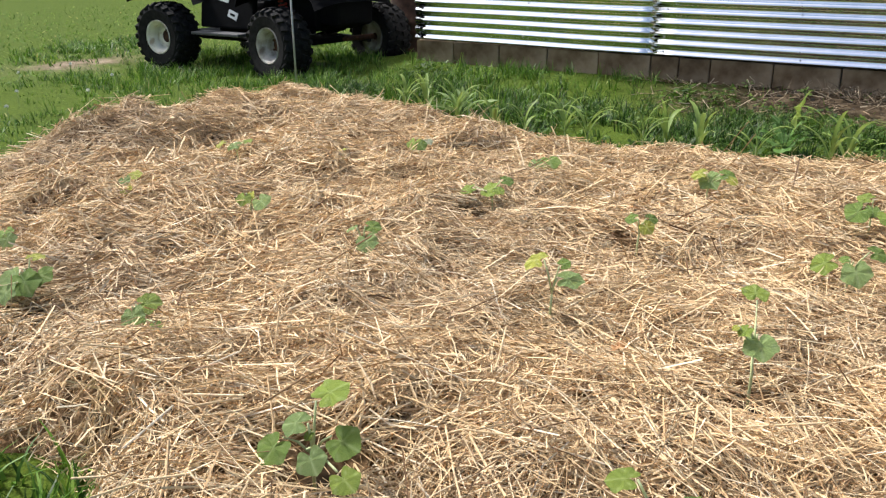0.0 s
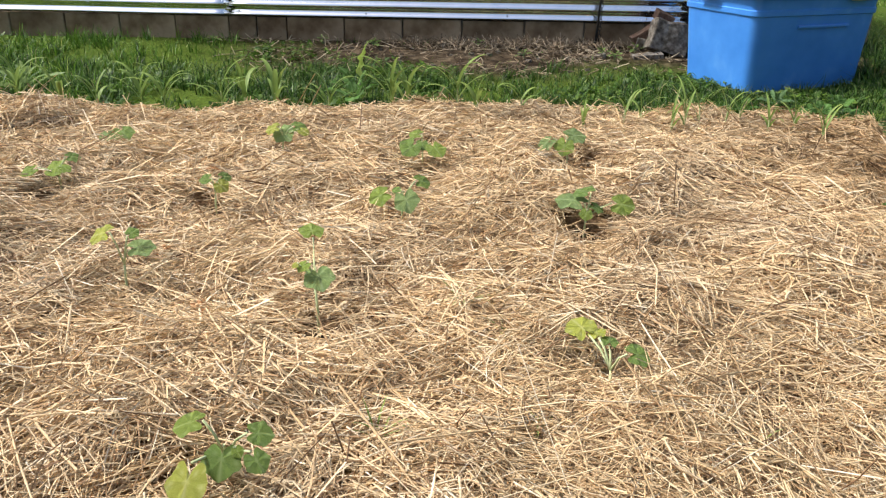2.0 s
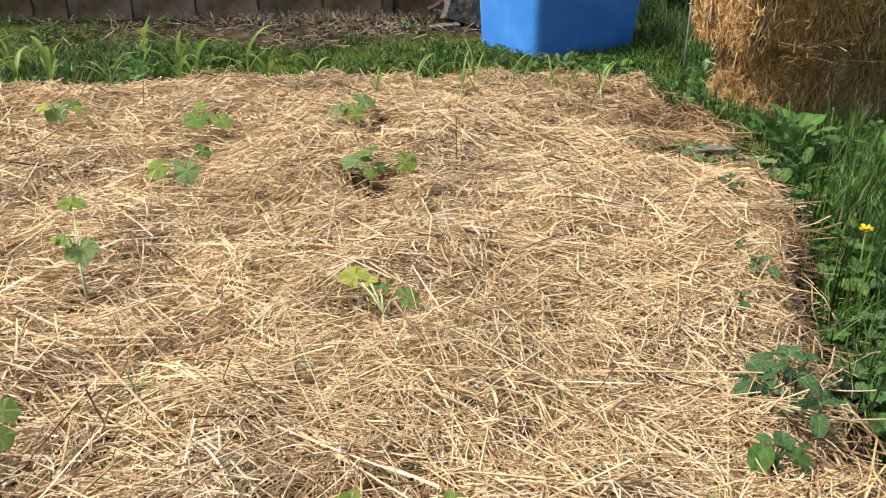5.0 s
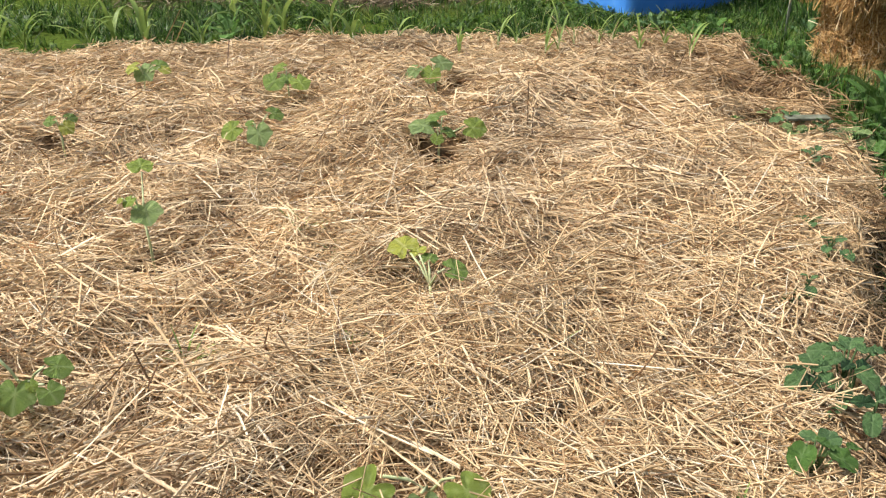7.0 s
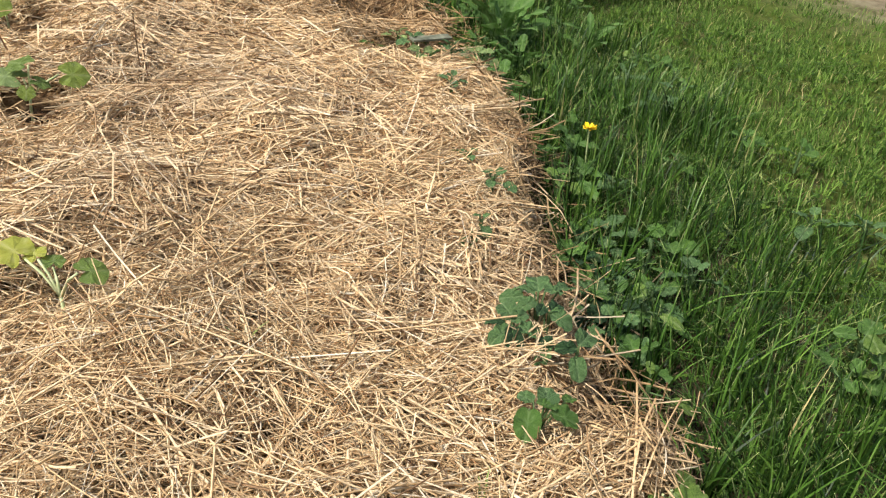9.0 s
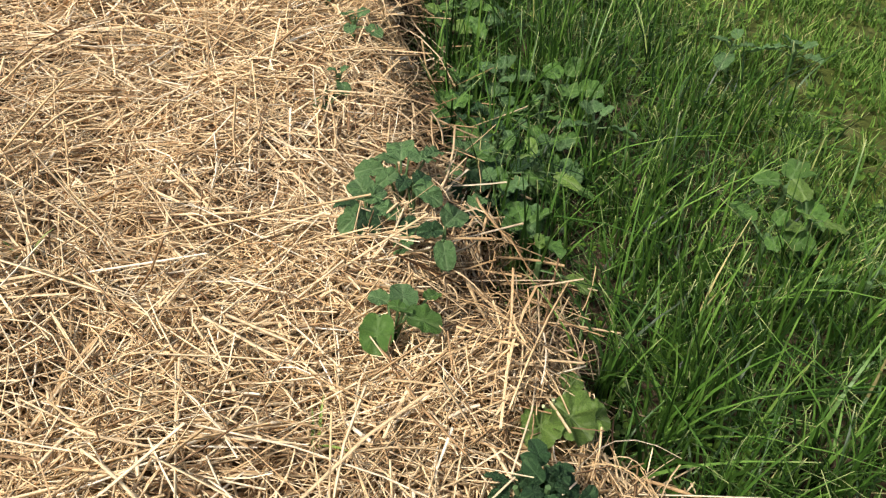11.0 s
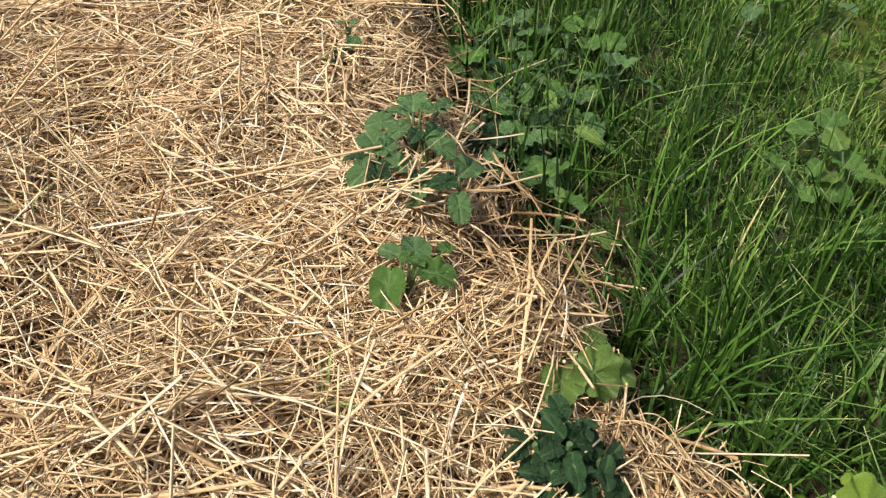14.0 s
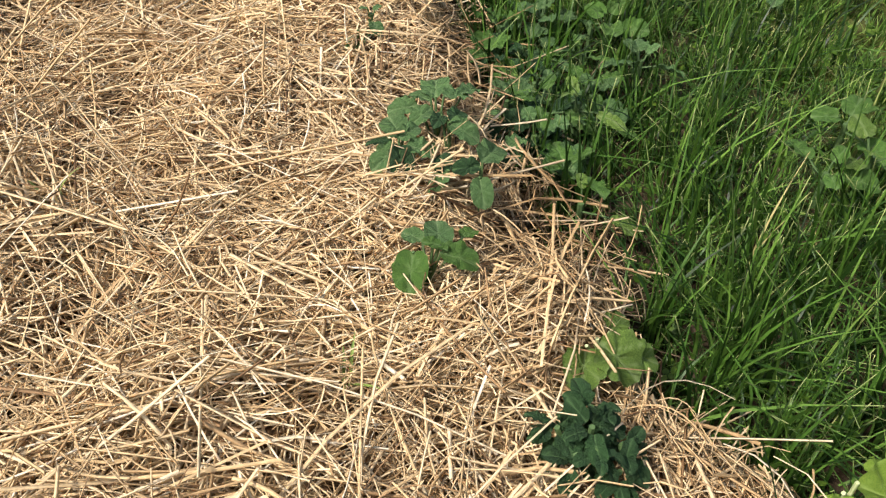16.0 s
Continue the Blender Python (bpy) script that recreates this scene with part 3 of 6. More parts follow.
# swaths: stalks that lie side by side
cx_, cy_ = scatter(-3.4, 2.0, 0.4, 4.0, 34)
k_ = rng.integers(10, 26, len(cx_))
ca_, own = rng.uniform(0, math.pi, len(cx_)), np.repeat(np.arange(len(cx_)), k_)
al, ac = rng.normal(0, 0.045, len(own)), rng.normal(0, 0.016, len(own))
px_, py_ = cx_[own] + al * np.cos(ca_[own]) - ac * np.sin(ca_[own]), cy_[own] + al * np.sin(ca_[own]) + ac * np.cos(ca_[own])
ok_ = (bed_depth(px_, py_) > 0.0) & (hole_at(px_, py_) < 0.12) & (calm(px_, py_) < 0.4)
px_, py_, own = px_[ok_], py_[ok_], own[ok_]
n_own = len(own)
len_ = rng.uniform(0.09, 0.24, n_own)
sets.append(prisms(np.stack([px_, py_, bed_z(px_, py_) + rng.uniform(0.026, 0.042, n_own)], -1), ca_[own] + rng.normal(0, 0.16, n_own), rng.normal(0, 0.06, n_own), len_,
                   rng.uniform(0.0016, 0.0036, n_own), rng.normal(0, 0.10, n_own) * len_, 4, True))
# stalks hanging over the eastern margin and litter at its foot
n_f = 300
fy = rng.uniform(0.2, 3.4, n_f)
fx = right_edge(fy) + rng.normal(-0.01, 0.04, n_f)
fl = np.where(rng.random(n_f) < 0.2, rng.uniform(0.10, 0.20, n_f), rng.uniform(0.03, 0.10, n_f))
sets.append(prisms(np.stack([fx, fy, ground_z(fx, fy) + np.clip(0.055 - 0.9 * (fx - right_edge(fy)), 0.01, 0.09) + rng.normal(0.008, 0.008, n_f)], -1), rng.uniform(-2.6, 2.6, n_f), rng.normal(-0.35, 0.3, n_f), fl, np.clip(rng.lognormal(math.log(0.002), 0.4, n_f), 0.001, 0.004),
                   rng.normal(0, 0.12, n_f) * fl, 4))
# hollows torn in that margin: dark litter stalks, part painted shade, a few pale ones fallen across
own = np.repeat(np.arange(len(RAGS)), 170)
hx_, hy_, hr_ = (np.array([q[k] for q in RAGS])[own] for k in range(3))
px_, py_ = hx_ + rng.normal(0, 0.75, len(own)) * hr_, hy_ + rng.normal(0, 0.75, len(own)) * hr_
len_ = rng.uniform(0.025, 0.075, len(own))
dark_litter = len(sets)
sets.append(prisms(np.stack([px_, py_, np.maximum(bed_z(px_, py_), ground_z(px_, py_)) + rng.uniform(0.0, 0.03, len(own))], -1), rng.uniform(0, 2 * math.pi, len(own)), rng.normal(0, 0.7, len(own)), len_, rng.uniform(0.0012, 0.0028, len(own)), rng.normal(0, 0.2, len(own)) * len_, 3))
own = np.repeat(np.arange(len(RAGS)), 3)
hx_, hy_, hr_ = (np.array([q[k] for q in RAGS])[own] for k in range(3))
px_, py_ = hx_ + rng.normal(0, 0.8, len(own)) * hr_, hy_ + rng.normal(0, 0.9, len(own)) * hr_
len_ = rng.uniform(0.05, 0.11, len(own))
sets.append(prisms(np.stack([px_, py_, np.full(len(own), 0.055) + rng.uniform(0, 0.02, len(own))], -1), rng.uniform(0, math.pi, len(own)), rng.normal(-0.15, 0.3, len(own)), len_, rng.uniform(0.0014, 0.0026, len(own)), rng.normal(0, 0.1, len(own)) * len_, 4))
# long pale stalks lying on top, one here and one there
px_, py_ = scatter(-2.9, 1.8, 0.4, 3.5, 16)
ok_ = (bed_depth(px_, py_) > 0.12) & (calm(px_, py_) < 0.5)
px_, py_ = px_[ok_], py_[ok_]
n_own = len(px_)
len_ = rng.uniform(0.14, 0.34, n_own)
sets.append(prisms(np.stack([px_, py_, bed_z(px_, py_) + rng.uniform(0.045, 0.062, n_own)], -1), rng.uniform(0, math.pi, n_own), rng.normal(0, 0.10, n_own), len_, np.where(py_ < 1.3, 0.7, 1.0) * rng.uniform(0.0020, 0.0034, n_own), rng.normal(0, 0.06, n_own) * len_, 5))
bx, by = np.arange(-3.9, 2.35, 0.03), np.arange(0.0, 4.3, 0.03)
X, Y = np.meshgrid(bx, by, indexing="ij")
idx = np.arange(X.size).reshape(X.shape)
quads = np.stack([idx[:-1, :-1], idx[1:, :-1], idx[1:, 1:], idx[:-1, 1:]], -1).reshape(-1, 4)
dd = bed_depth(X, Y).ravel()
quads = quads[(dd[quads] > -0.09).all(1)]
V, F, S = [np.stack([X, Y, bed_z(X, Y)], -1).reshape(-1, 3)], [quads], [np.zeros(len(quads))]
count = X.size
for k, (v, f) in enumerate(sets):
    V.append(v)
    F.append(f + count)
    S.append(np.full(len(f), 2 if k == dark_litter else 1))
    count += len(v)
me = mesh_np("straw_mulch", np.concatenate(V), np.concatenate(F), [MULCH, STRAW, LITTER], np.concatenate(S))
# planting-hole soil, plus the dark of the torn hollows painted in
soil_shade_ = np.zeros(count, np.float32)
soil_shade_[:X.size] = np.maximum(smooth(0.25, 0.6, hole_at(X, Y)), 0.8 * smooth(0.3, 0.7, rags_at(X, Y))).ravel()
me.attributes.new("soil", "FLOAT", "POINT").data.foreach_set("value", soil_shade_)
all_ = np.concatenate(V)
me.attributes.new("browned_shaded", "FLOAT", "POINT").data.foreach_set("value", browned_shaded(all_[:, 0], all_[:, 1]).astype(np.float32))
tagged(new("straw_mulch", me), "thick layer of loose golden straw mulch over the bed", "straw mulch", kind="stuff")


# ---- grass ----
def tufts(x, y, k, spread):
    """Blades in bunches: k on each root, leaning outwards."""
    own = np.repeat(np.arange(len(x)), k)
    ox, oy = rng.normal(0, spread, len(own)), rng.normal(0, spread, len(own))
    az = np.arctan2(oy, ox) + rng.normal(0, 0.9, len(own))
    tall = rng.uniform(0.6, 1.25, len(x))[own]
    keep = bed_depth(x[own] + ox, y[own] + oy) < 0.03
    return (x[own] + ox)[keep], (y[own] + oy)[keep], az[keep], tall[keep]


def blades(x, y, height, width, lean, steps=3, az=None):
    """Curved tapering strips, four or five triangles each."""
    n = len(x)
    az = rng.uniform(0, 2 * math.pi, n) if az is None else az
    face = az + math.pi / 2 + rng.normal(0, 0.5, n)
    z = ground_z(x, y) - 0.005
    out = np.empty((n, 2 * steps, 3))
    for i, s in enumerate(np.linspace(0, 1, steps)):
        reach = lean * height * s ** 1.8
        zz = z + height * s * (1 - 0.35 * lean * s)
        w = width * (1 - 0.85 * s ** 1.5) * 0.5
        for k, sign in enumerate((-1, 1)):
            out[:, 2 * i + k] = np.stack([x + np.cos(az) * reach + sign * w * np.cos(face), y + np.sin(az) * reach + sign * w * np.sin(face), zz], -1)
    f = np.array([[2 * i, 2 * i + 1, 2 * i + 3, 2 * i + 2] for i in range(steps - 1)])
    tip = np.tile(np.repeat(np.linspace(0, 1, steps), 2), n) * np.repeat(rng.random(n) < 0.6, 2 * steps)
    return out.reshape(-1, 3), ((np.arange(n) * 2 * steps)[:, None, None] + f[None]).reshape(-1, 4), tip


def stuff(name, bunches, mat, label):
    V, F, T, count = [], [], [], 0
    for v, f, tip in bunches:
        V.append(v)
        T.append(tip)
        F.append(f + count)
        count += len(v)
    me = mesh_np(name, np.concatenate(V), np.concatenate(F), [mat])
    me.attributes.new("tip", "FLOAT", "POINT").data.foreach_set("value", np.concatenate(T).astype(np.float32))
    return tagged(new(name, me), label, "grass", kind="stuff")


def sown(x0, x1, y0, y1, per_m2, keep):
    x, y = scatter(x0, x1, y0, y1, per_m2)
    ok = (rng.random(len(x)) < keep(x, y)) & (bed_depth(x, y) < -0.01) & ~bales_at(x, y)
    return x[ok], y[ok]


long_sets = []


def weedy(x, y):
    """Broad weeds crowd out the grass at the bed's edge."""
    return np.maximum(np.exp(-(((x - 1.41) / 0.06) ** 2 + ((y - 0.908) / 0.09) ** 2)), np.maximum(np.exp(-(((x - 1.65) / 0.09) ** 2 + ((y - 0.628) / 0.11) ** 2)), np.exp(-(((x - 2.02) / 0.12) ** 2 + ((y - 2.31) / 0.2) ** 2))))


def bales_at(x, y):
    """The strip that the bales stand on."""
    u, v = x - 2.25, y - 2.80
    a, b = 0.951 * u + 0.309 * v, -0.309 * u + 0.951 * v
    return (a > -0.06) & (a < 0.92) & (b > -0.06) & (b < 0.42)


def clumps(x, y, scale, k):
    return 0.10 + 0.90 * smooth(-0.20, 0.35, vnoise(x, y, scale, k) + 0.4 * vnoise(x, y, scale * 2.7, k + 1))


# tall band beside the bed
x, y = sown(1.0, 3.0, -0.5, 3.6, 850, lambda x, y: smooth(-0.03, 0.03, x - right_edge(y)) * smooth(-0.45, 0.15, y + 0.2 * vnoise(x, y, 3.0, 6)) * smooth(0.66, 0.34, x - right_edge(y) - 0.14 * vnoise(x, y, 3, 2)) * (1 - 0.85 * weedy(x, y)) * (0.35 + 0.65 * clumps(x, y, 9, 3)))
x, y, az, h_ = tufts(x, y, 10, 0.011)
n = len(x)
long_sets.append(blades(x, y, h_ * rng.uniform(0.05, 0.19, n), np.where(rng.random(n) < 0.35, rng.uniform(0.0042, 0.006, n), rng.uniform(0.0025, 0.0042, n)), np.where(rng.random(n) < 0.72, rng.uniform(0.03, 0.5, n), rng.uniform(0.5, 1.2, n)), 5, az + rng.normal(0, 1.2, n)))
# short undergrowth between the long blades
x, y = sown(1.0, 3.0, -0.5, 3.6, 1550, lambda x, y: smooth(-0.02, 0.03, x - right_edge(y)) * smooth(-0.45, 0.15, y + 0.2 * vnoise(x, y, 3.0, 6)) * smooth(0.75, 0.4, x - right_edge(y)))
x, y, az, h_ = tufts(x, y, 8, 0.02)
n = len(x)
long_sets.append(blades(x, y, h_ * rng.uniform(0.02, 0.08, n), rng.uniform(0.002, 0.0045, n), rng.uniform(0.2, 1.4, n), 3, az))
# low grass under the tote and behind the corn
x, y = sown(-0.8, 1.6, 3.75, 4.8, 420, lambda x, y: 1 - 0.55 * bare_shade_at(x, y))
x, y, az, h_ = tufts(x, y, 7, 0.02)
n = len(x)
long_sets.append(blades(x, y, h_ * rng.uniform(0.02, 0.06, n), rng.uniform(0.003, 0.006, n), rng.uniform(0.2, 1.1, n), 3, az))
# band behind the bed
x, y = sown(-3.4, 2.6, 3.3, 5.3, 600, lambda x, y: smooth(5.15, 4.4, y + 0.25 * vnoise(x, y, 2, 1)) * (1 - bare_shade_at(x, y)) * clumps(x, y, 4, 3))
x, y, az, h_ = tufts(x, y, 11, 0.016)
n = len(x)
long_sets.append(blades(x, y, h_ * rng.uniform(0.035, 0.11, n) * np.where((x > 1.2) & (x < 2.4), 0.5, 1.0) * (0.55 + 0.45 * smooth(-0.05, -0.4, bed_depth(x, y))), rng.uniform(0.003, 0.008, n), rng.uniform(0.1, 1.0, n), 3, az))
# round the bales and the tote
x, y = sown(1.5, 4.2, 3.3, 5.6, 270, lambda x, y: np.where(x > 2.15, 1.0, 0.4) * clumps(x, y, 5, 2))
x, y, az, h_ = tufts(x, y, 11, 0.016)
n = len(x)
long_sets.append(blades(x, y, h_ * (np.where(x < 2.3, rng.uniform(0.03, 0.08, n), rng.uniform(0.07, 0.17, n)) + np.where((x > 2.45) & (y > 3.9), 0.08, 0.0)), rng.uniform(0.003, 0.008, n), rng.uniform(0.15, 1.0, n), 3, az))
# fringe at the foot of the tote
x, y = scatter(1.2, 2.6, 3.95, 4.6, 300)
x, y, az, h_ = tufts(x, y, 9, 0.016)
n = len(x)
long_sets.append(blades(x, y, h_ * rng.uniform(0.03, 0.085, n), rng.uniform(0.003, 0.007, n), rng.uniform(0.1, 0.9, n), 3, az))
stuff("long_grass", long_sets, GRASS, "long lush green grass uncut beside the straw bed")

field_sets = []
# round the quad bike and along the shed
x, y = sown(-6.0, -1.4, 3.5, 7.2, 260, lambda x, y: np.where(y < 5.55, 1, smooth(-3.4, -3.6, x)) * (1 - bare_shade_at(x, y)) * clumps(x, y, 3, 3) * smooth(-6.0, -5.0, x + 0.5 * (y - 4.5)))
x, y, az, h_ = tufts(x, y, 10, 0.02)
n = len(x)
field_sets.append(blades(x, y, h_ * rng.uniform(0.035, 0.13, n), rng.uniform(0.004, 0.009, n), rng.uniform(0.15, 1.0, n), 3, az))
# western margin of the bed
x, y = sown(-4.1, -2.8, 0.8, 4.4, 300, lambda x, y: smooth(-0.45, -0.1, bed_depth(x, y)) * clumps(x, y, 5, 2))
x, y, az, h_ = tufts(x, y, 10, 0.016)
n = len(x)
field_sets.append(blades(x, y, h_ * rng.uniform(0.035, 0.10, n), rng.uniform(0.004, 0.008, n), rng.uniform(0.15, 1.0, n), 3, az))
# rough turf between the bed and the track
x, y = sown(-6.8, -3.0, 1.2, 5.2, 170, lambda x, y: (1 - bare_shade_at(x, y)) * clumps(x, y, 2.5, 4) * smooth(-6.8, -4.2, x))
x, y, az, h_ = tufts(x, y, 9, 0.025)
n = len(x)
field_sets.append(blades(x, y, h_ * rng.uniform(0.02, 0.055, n), rng.uniform(0.004, 0.008, n), rng.uniform(0.2, 1.2, n), 3, az))
# weedy strip behind the track
x, y = sown(-8.0, -5.6, 3.8, 6.6, 130, lambda x, y: np.exp(-((0.42 * (x + 6.9) - 0.91 * (y - 4.95) + 0.35) / 0.9) ** 2 - ((0.91 * (x + 6.9) + 0.42 * (y - 4.95)) / 0.45) ** 2))
x, y, az, h_ = tufts(x, y, 9, 0.03)
n = len(x)
field_sets.append(blades(x, y, h_ * rng.uniform(0.04, 0.10, n), rng.uniform(0.008, 0.016, n), rng.uniform(0.3, 1.2, n), 3, az))
# tuft at the near corner of the bed
x, y = sown(-1.6, -0.6, 0.2, 0.75, 1500, lambda x, y: clumps(x, y, 9, 2))
x, y, az, h_ = tufts(x, y, 9, 0.014)
n = len(x)
field_sets.append(blades(x, y, h_ * rng.uniform(0.05, 0.11, n), rng.uniform(0.006, 0.010, n), rng.uniform(0.2, 1.1, n), 4, az))
stuff("field_grass", field_sets, FIELD, "rough yellow-green grass beside the bed and the quad bike")

# dry bits on the bare soil by the wall
x, y = scatter(-1.6, 2.0, 4.6, 5.56, 1500)
ok_ = rng.random(len(x)) < bare_shade_at(x, y) * (0.25 + 0.75 * smooth(-0.1, 0.5, vnoise(x, y, 2.2, 6)))
x, y = x[ok_], y[ok_]
n = len(x)
v_, f_ = prisms(np.stack([x, y, ground_z(x, y) + rng.uniform(0.003, 0.03, n)], -1), rng.uniform(0, 2 * math.pi, n), rng.normal(0, 0.35, n), rng.uniform(0.03, 0.12, n), rng.uniform(0.003, 0.008, n), rng.normal(0, 0.01, n), 2)
# withered grass lying at the foot of the wall
x, y = rng.normal(0.45, 0.45, 900), rng.uniform(5.30, 5.54, 900)
n = len(x)
v2_, f2_ = prisms(np.stack([x, y, ground_z(x, y) + rng.uniform(0.005, 0.05, n)], -1), rng.normal(-1.4, 0.6, n), rng.normal(-0.35, 0.3, n), rng.uniform(0.05, 0.14, n), rng.uniform(0.002, 0.005, n), rng.normal(0, 0.015, n), 3, True)
v_, f_ = np.concatenate([v_, v2_]), np.concatenate([f_, f2_ + len(v_)])
tagged(new("dry_litter", mesh_np("dry_litter", v_, f_, [LITTER])), "grey-brown dry straw litter on bare soil", "litter", kind="stuff")

lawn_sets = []
x, y = sown(1.5, 3.4, -0.4, 3.7, 3500, lambda x, y: smooth(0.3, 0.55, x - right_edge(y)) * smooth(3.4, 2.75, x + 0.3 * vnoise(x, y, 2.0, 4)) * smooth(-0.4, 0.25, y + 0.2 * vnoise(x, y, 3.0, 5)) * smooth(3.7, 3.2, y + 0.2 * vnoise(x, y, 3.0, 5)) * (0.3 + 0.7 * clumps(x, y, 9, 2)))
x, y, az, h_ = tufts(x, y, 9, 0.009)
n = len(x)
lawn_sets.append(blades(x, y, h_ * rng.uniform(0.020, 0.046, n), rng.uniform(0.0028, 0.0050, n), rng.uniform(0.1, 0.8, n), 3, az))
x, y = sown(2.0, 5.2, 0.5, 5.6, 700, lambda x, y: np.maximum(smooth(2.75, 3.35, x + 0.3 * vnoise(x, y, 2.0, 4)), smooth(3.2, 3.6, y)) * smooth(5.2, 4.4, x + 0.4 * vnoise(x, y, 1.5, 2)) * smooth(0.3, 0.6, x - right_edge(y)) * np.where(x > 3.3, 1 - bare_shade_at(x, y), 1.0) * (0.3 + 0.7 * clumps(x, y, 5, 2)))
x, y, az, h_ = tufts(x, y, 10, 0.014)
n = len(x)
lawn_sets.append(blades(x, y, h_ * rng.uniform(0.018, 0.05, n), rng.uniform(0.003, 0.006, n), rng.uniform(0.1, 0.9, n), 2, az))
x, y = sown(4.3, 10.0, -1.0, 11.0, 330, lambda x, y: (1 - bare_shade_at(x, y)) * smooth(4.3, 5.4, x + 0.4 * vnoise(x, y, 1.5, 2)) * smooth(10.0, 7.5, x) * smooth(-1.0, 1.5, y))
lawn_sets.append(blades(x, y, rng.uniform(0.03, 0.07, len(x)), rng.uniform(0.008, 0.012, len(x)), rng.uniform(0.2, 1.0, len(x)), 2))
x, y = sown(-13.0, -3.0, 0.0, 14.0, 660, lambda x, y: (1 - bare_shade_at(x, y)) * smooth(0.2, 1.8, y + 0.5 * vnoise(x, y, 1.5, 2)))
lawn_sets.append(blades(x, y, rng.uniform(0.010, 0.018, len(x)), rng.uniform(0.009, 0.016, len(x)), rng.uniform(1.1, 2.2, len(x)), 2))
x, y = sown(-3.4, 2.2, 4.7, 5.55, 450, lambda x, y: 1 - 0.9 * bare_shade_at(x, y))
lawn_sets.append(blades(x, y, rng.uniform(0.02, 0.07, len(x)), rng.uniform(0.006, 0.009, len(x)), rng.uniform(0.2, 1.0, len(x)), 2))
x, y = sown(-4.5, 4.5, -3.0, 0.9, 420, lambda x, y: np.where((x > 1.0) & (y > 0.0) & (x < 1.9), 0.0, 1.0) * smooth(-2.8, -1.0, y + 0.5 * vnoise(x, y, 1.5, 2)) * smooth(4.4, 2.8, np.abs(x) + 0.5 * vnoise(x, y, 1.5, 3)))
lawn_sets.append(blades(x, y, rng.uniform(0.025, 0.07, len(x)), rng.uniform(0.004, 0.007, len(x)), rng.uniform(0.2, 1.0, len(x)), 2))
x, y = sown(-14.0, 13.0, -7.0, 15.0, 170, lambda x, y: np.where((np.abs(x) < 5.2) & (y > -1) & (y < 6), 0.0, 1.0) * (1 - bare_shade_at(x, y)) * smooth(12.5, 7.0, np.hypot(x, y - 4) * 0.8))
lawn_sets.append(blades(x, y, rng.uniform(0.02, 0.05, len(x)), rng.uniform(0.010, 0.022, len(x)), rng.uniform(0.4, 1.8, len(x)), 2))
stuff("lawn", lawn_sets, LAWN, "short mown green lawn")


# clover in the lawn and under the long grass
def clover(x, y, height, size):
    """Three round leaflets on each stalk top."""
    n = len(x)
    z = ground_z(x, y) + height
    turn = rng.uniform(0, 2 * math.pi, n)
    tip = rng.normal(0, 0.35, (n, 2))
    V = []
    for k in range(3):
        a = turn + 2 * math.pi * k / 3
        c = np.stack([np.cos(a), np.sin(a)], -1) * size[:, None] * 0.55
        for i in range(6):
            b = 2 * math.pi * i / 6 + a
            ox, oy = c[:, 0] + 0.5 * size * np.cos(b), c[:, 1] + 0.5 * size * np.sin(b)
            V.append(np.stack([x + ox, y + oy, z + ox * tip[:, 0] + oy * tip[:, 1] + (0.10 * size if i in (0, 3) else -0.05 * size)], -1))
    v = np.stack(V, 1).reshape(-1, 3)
    f = np.array([[6 * k + q for q in quad_] for k in range(3) for quad_ in ((0, 1, 2, 3), (0, 3, 4, 5))])
    return v, ((np.arange(n) * 18)[:, None, None] + f[None]).reshape(-1, 4), np.zeros(len(v))


x, y = sown(1.2, 3.4, 0.0, 3.6, 900, lambda x, y: smooth(0.0, 0.1, x - right_edge(y)) * smooth(-0.1, 0.4, vnoise(x, y, 2.6, 4) + 0.4 * vnoise(x, y, 7, 5)))
n = len(x)
bunches = [clover(x, y, rng.uniform(0.012, 0.035, n), rng.uniform(0.005, 0.010, n))]
x, y = sown(-3.4, 2.2, 3.5, 5.5, 900, lambda x, y: (1 - 0.6 * bare_shade_at(x, y)) * smooth(0.0, 0.4, vnoise(x, y, 2.0, 6)))
n = len(x)
bunches.append(clover(x, y, rng.uniform(0.01, 0.05, n), rng.uniform(0.012, 0.022, n)))
stuff("clover", bunches, CLOVER, "low green clover leaves in the turf")


# ---- shed: corrugated wall on a course of concrete blocks ----
WALL_Y, WALL_X0, WALL_X1 = 5.64, -3.47, 1.62


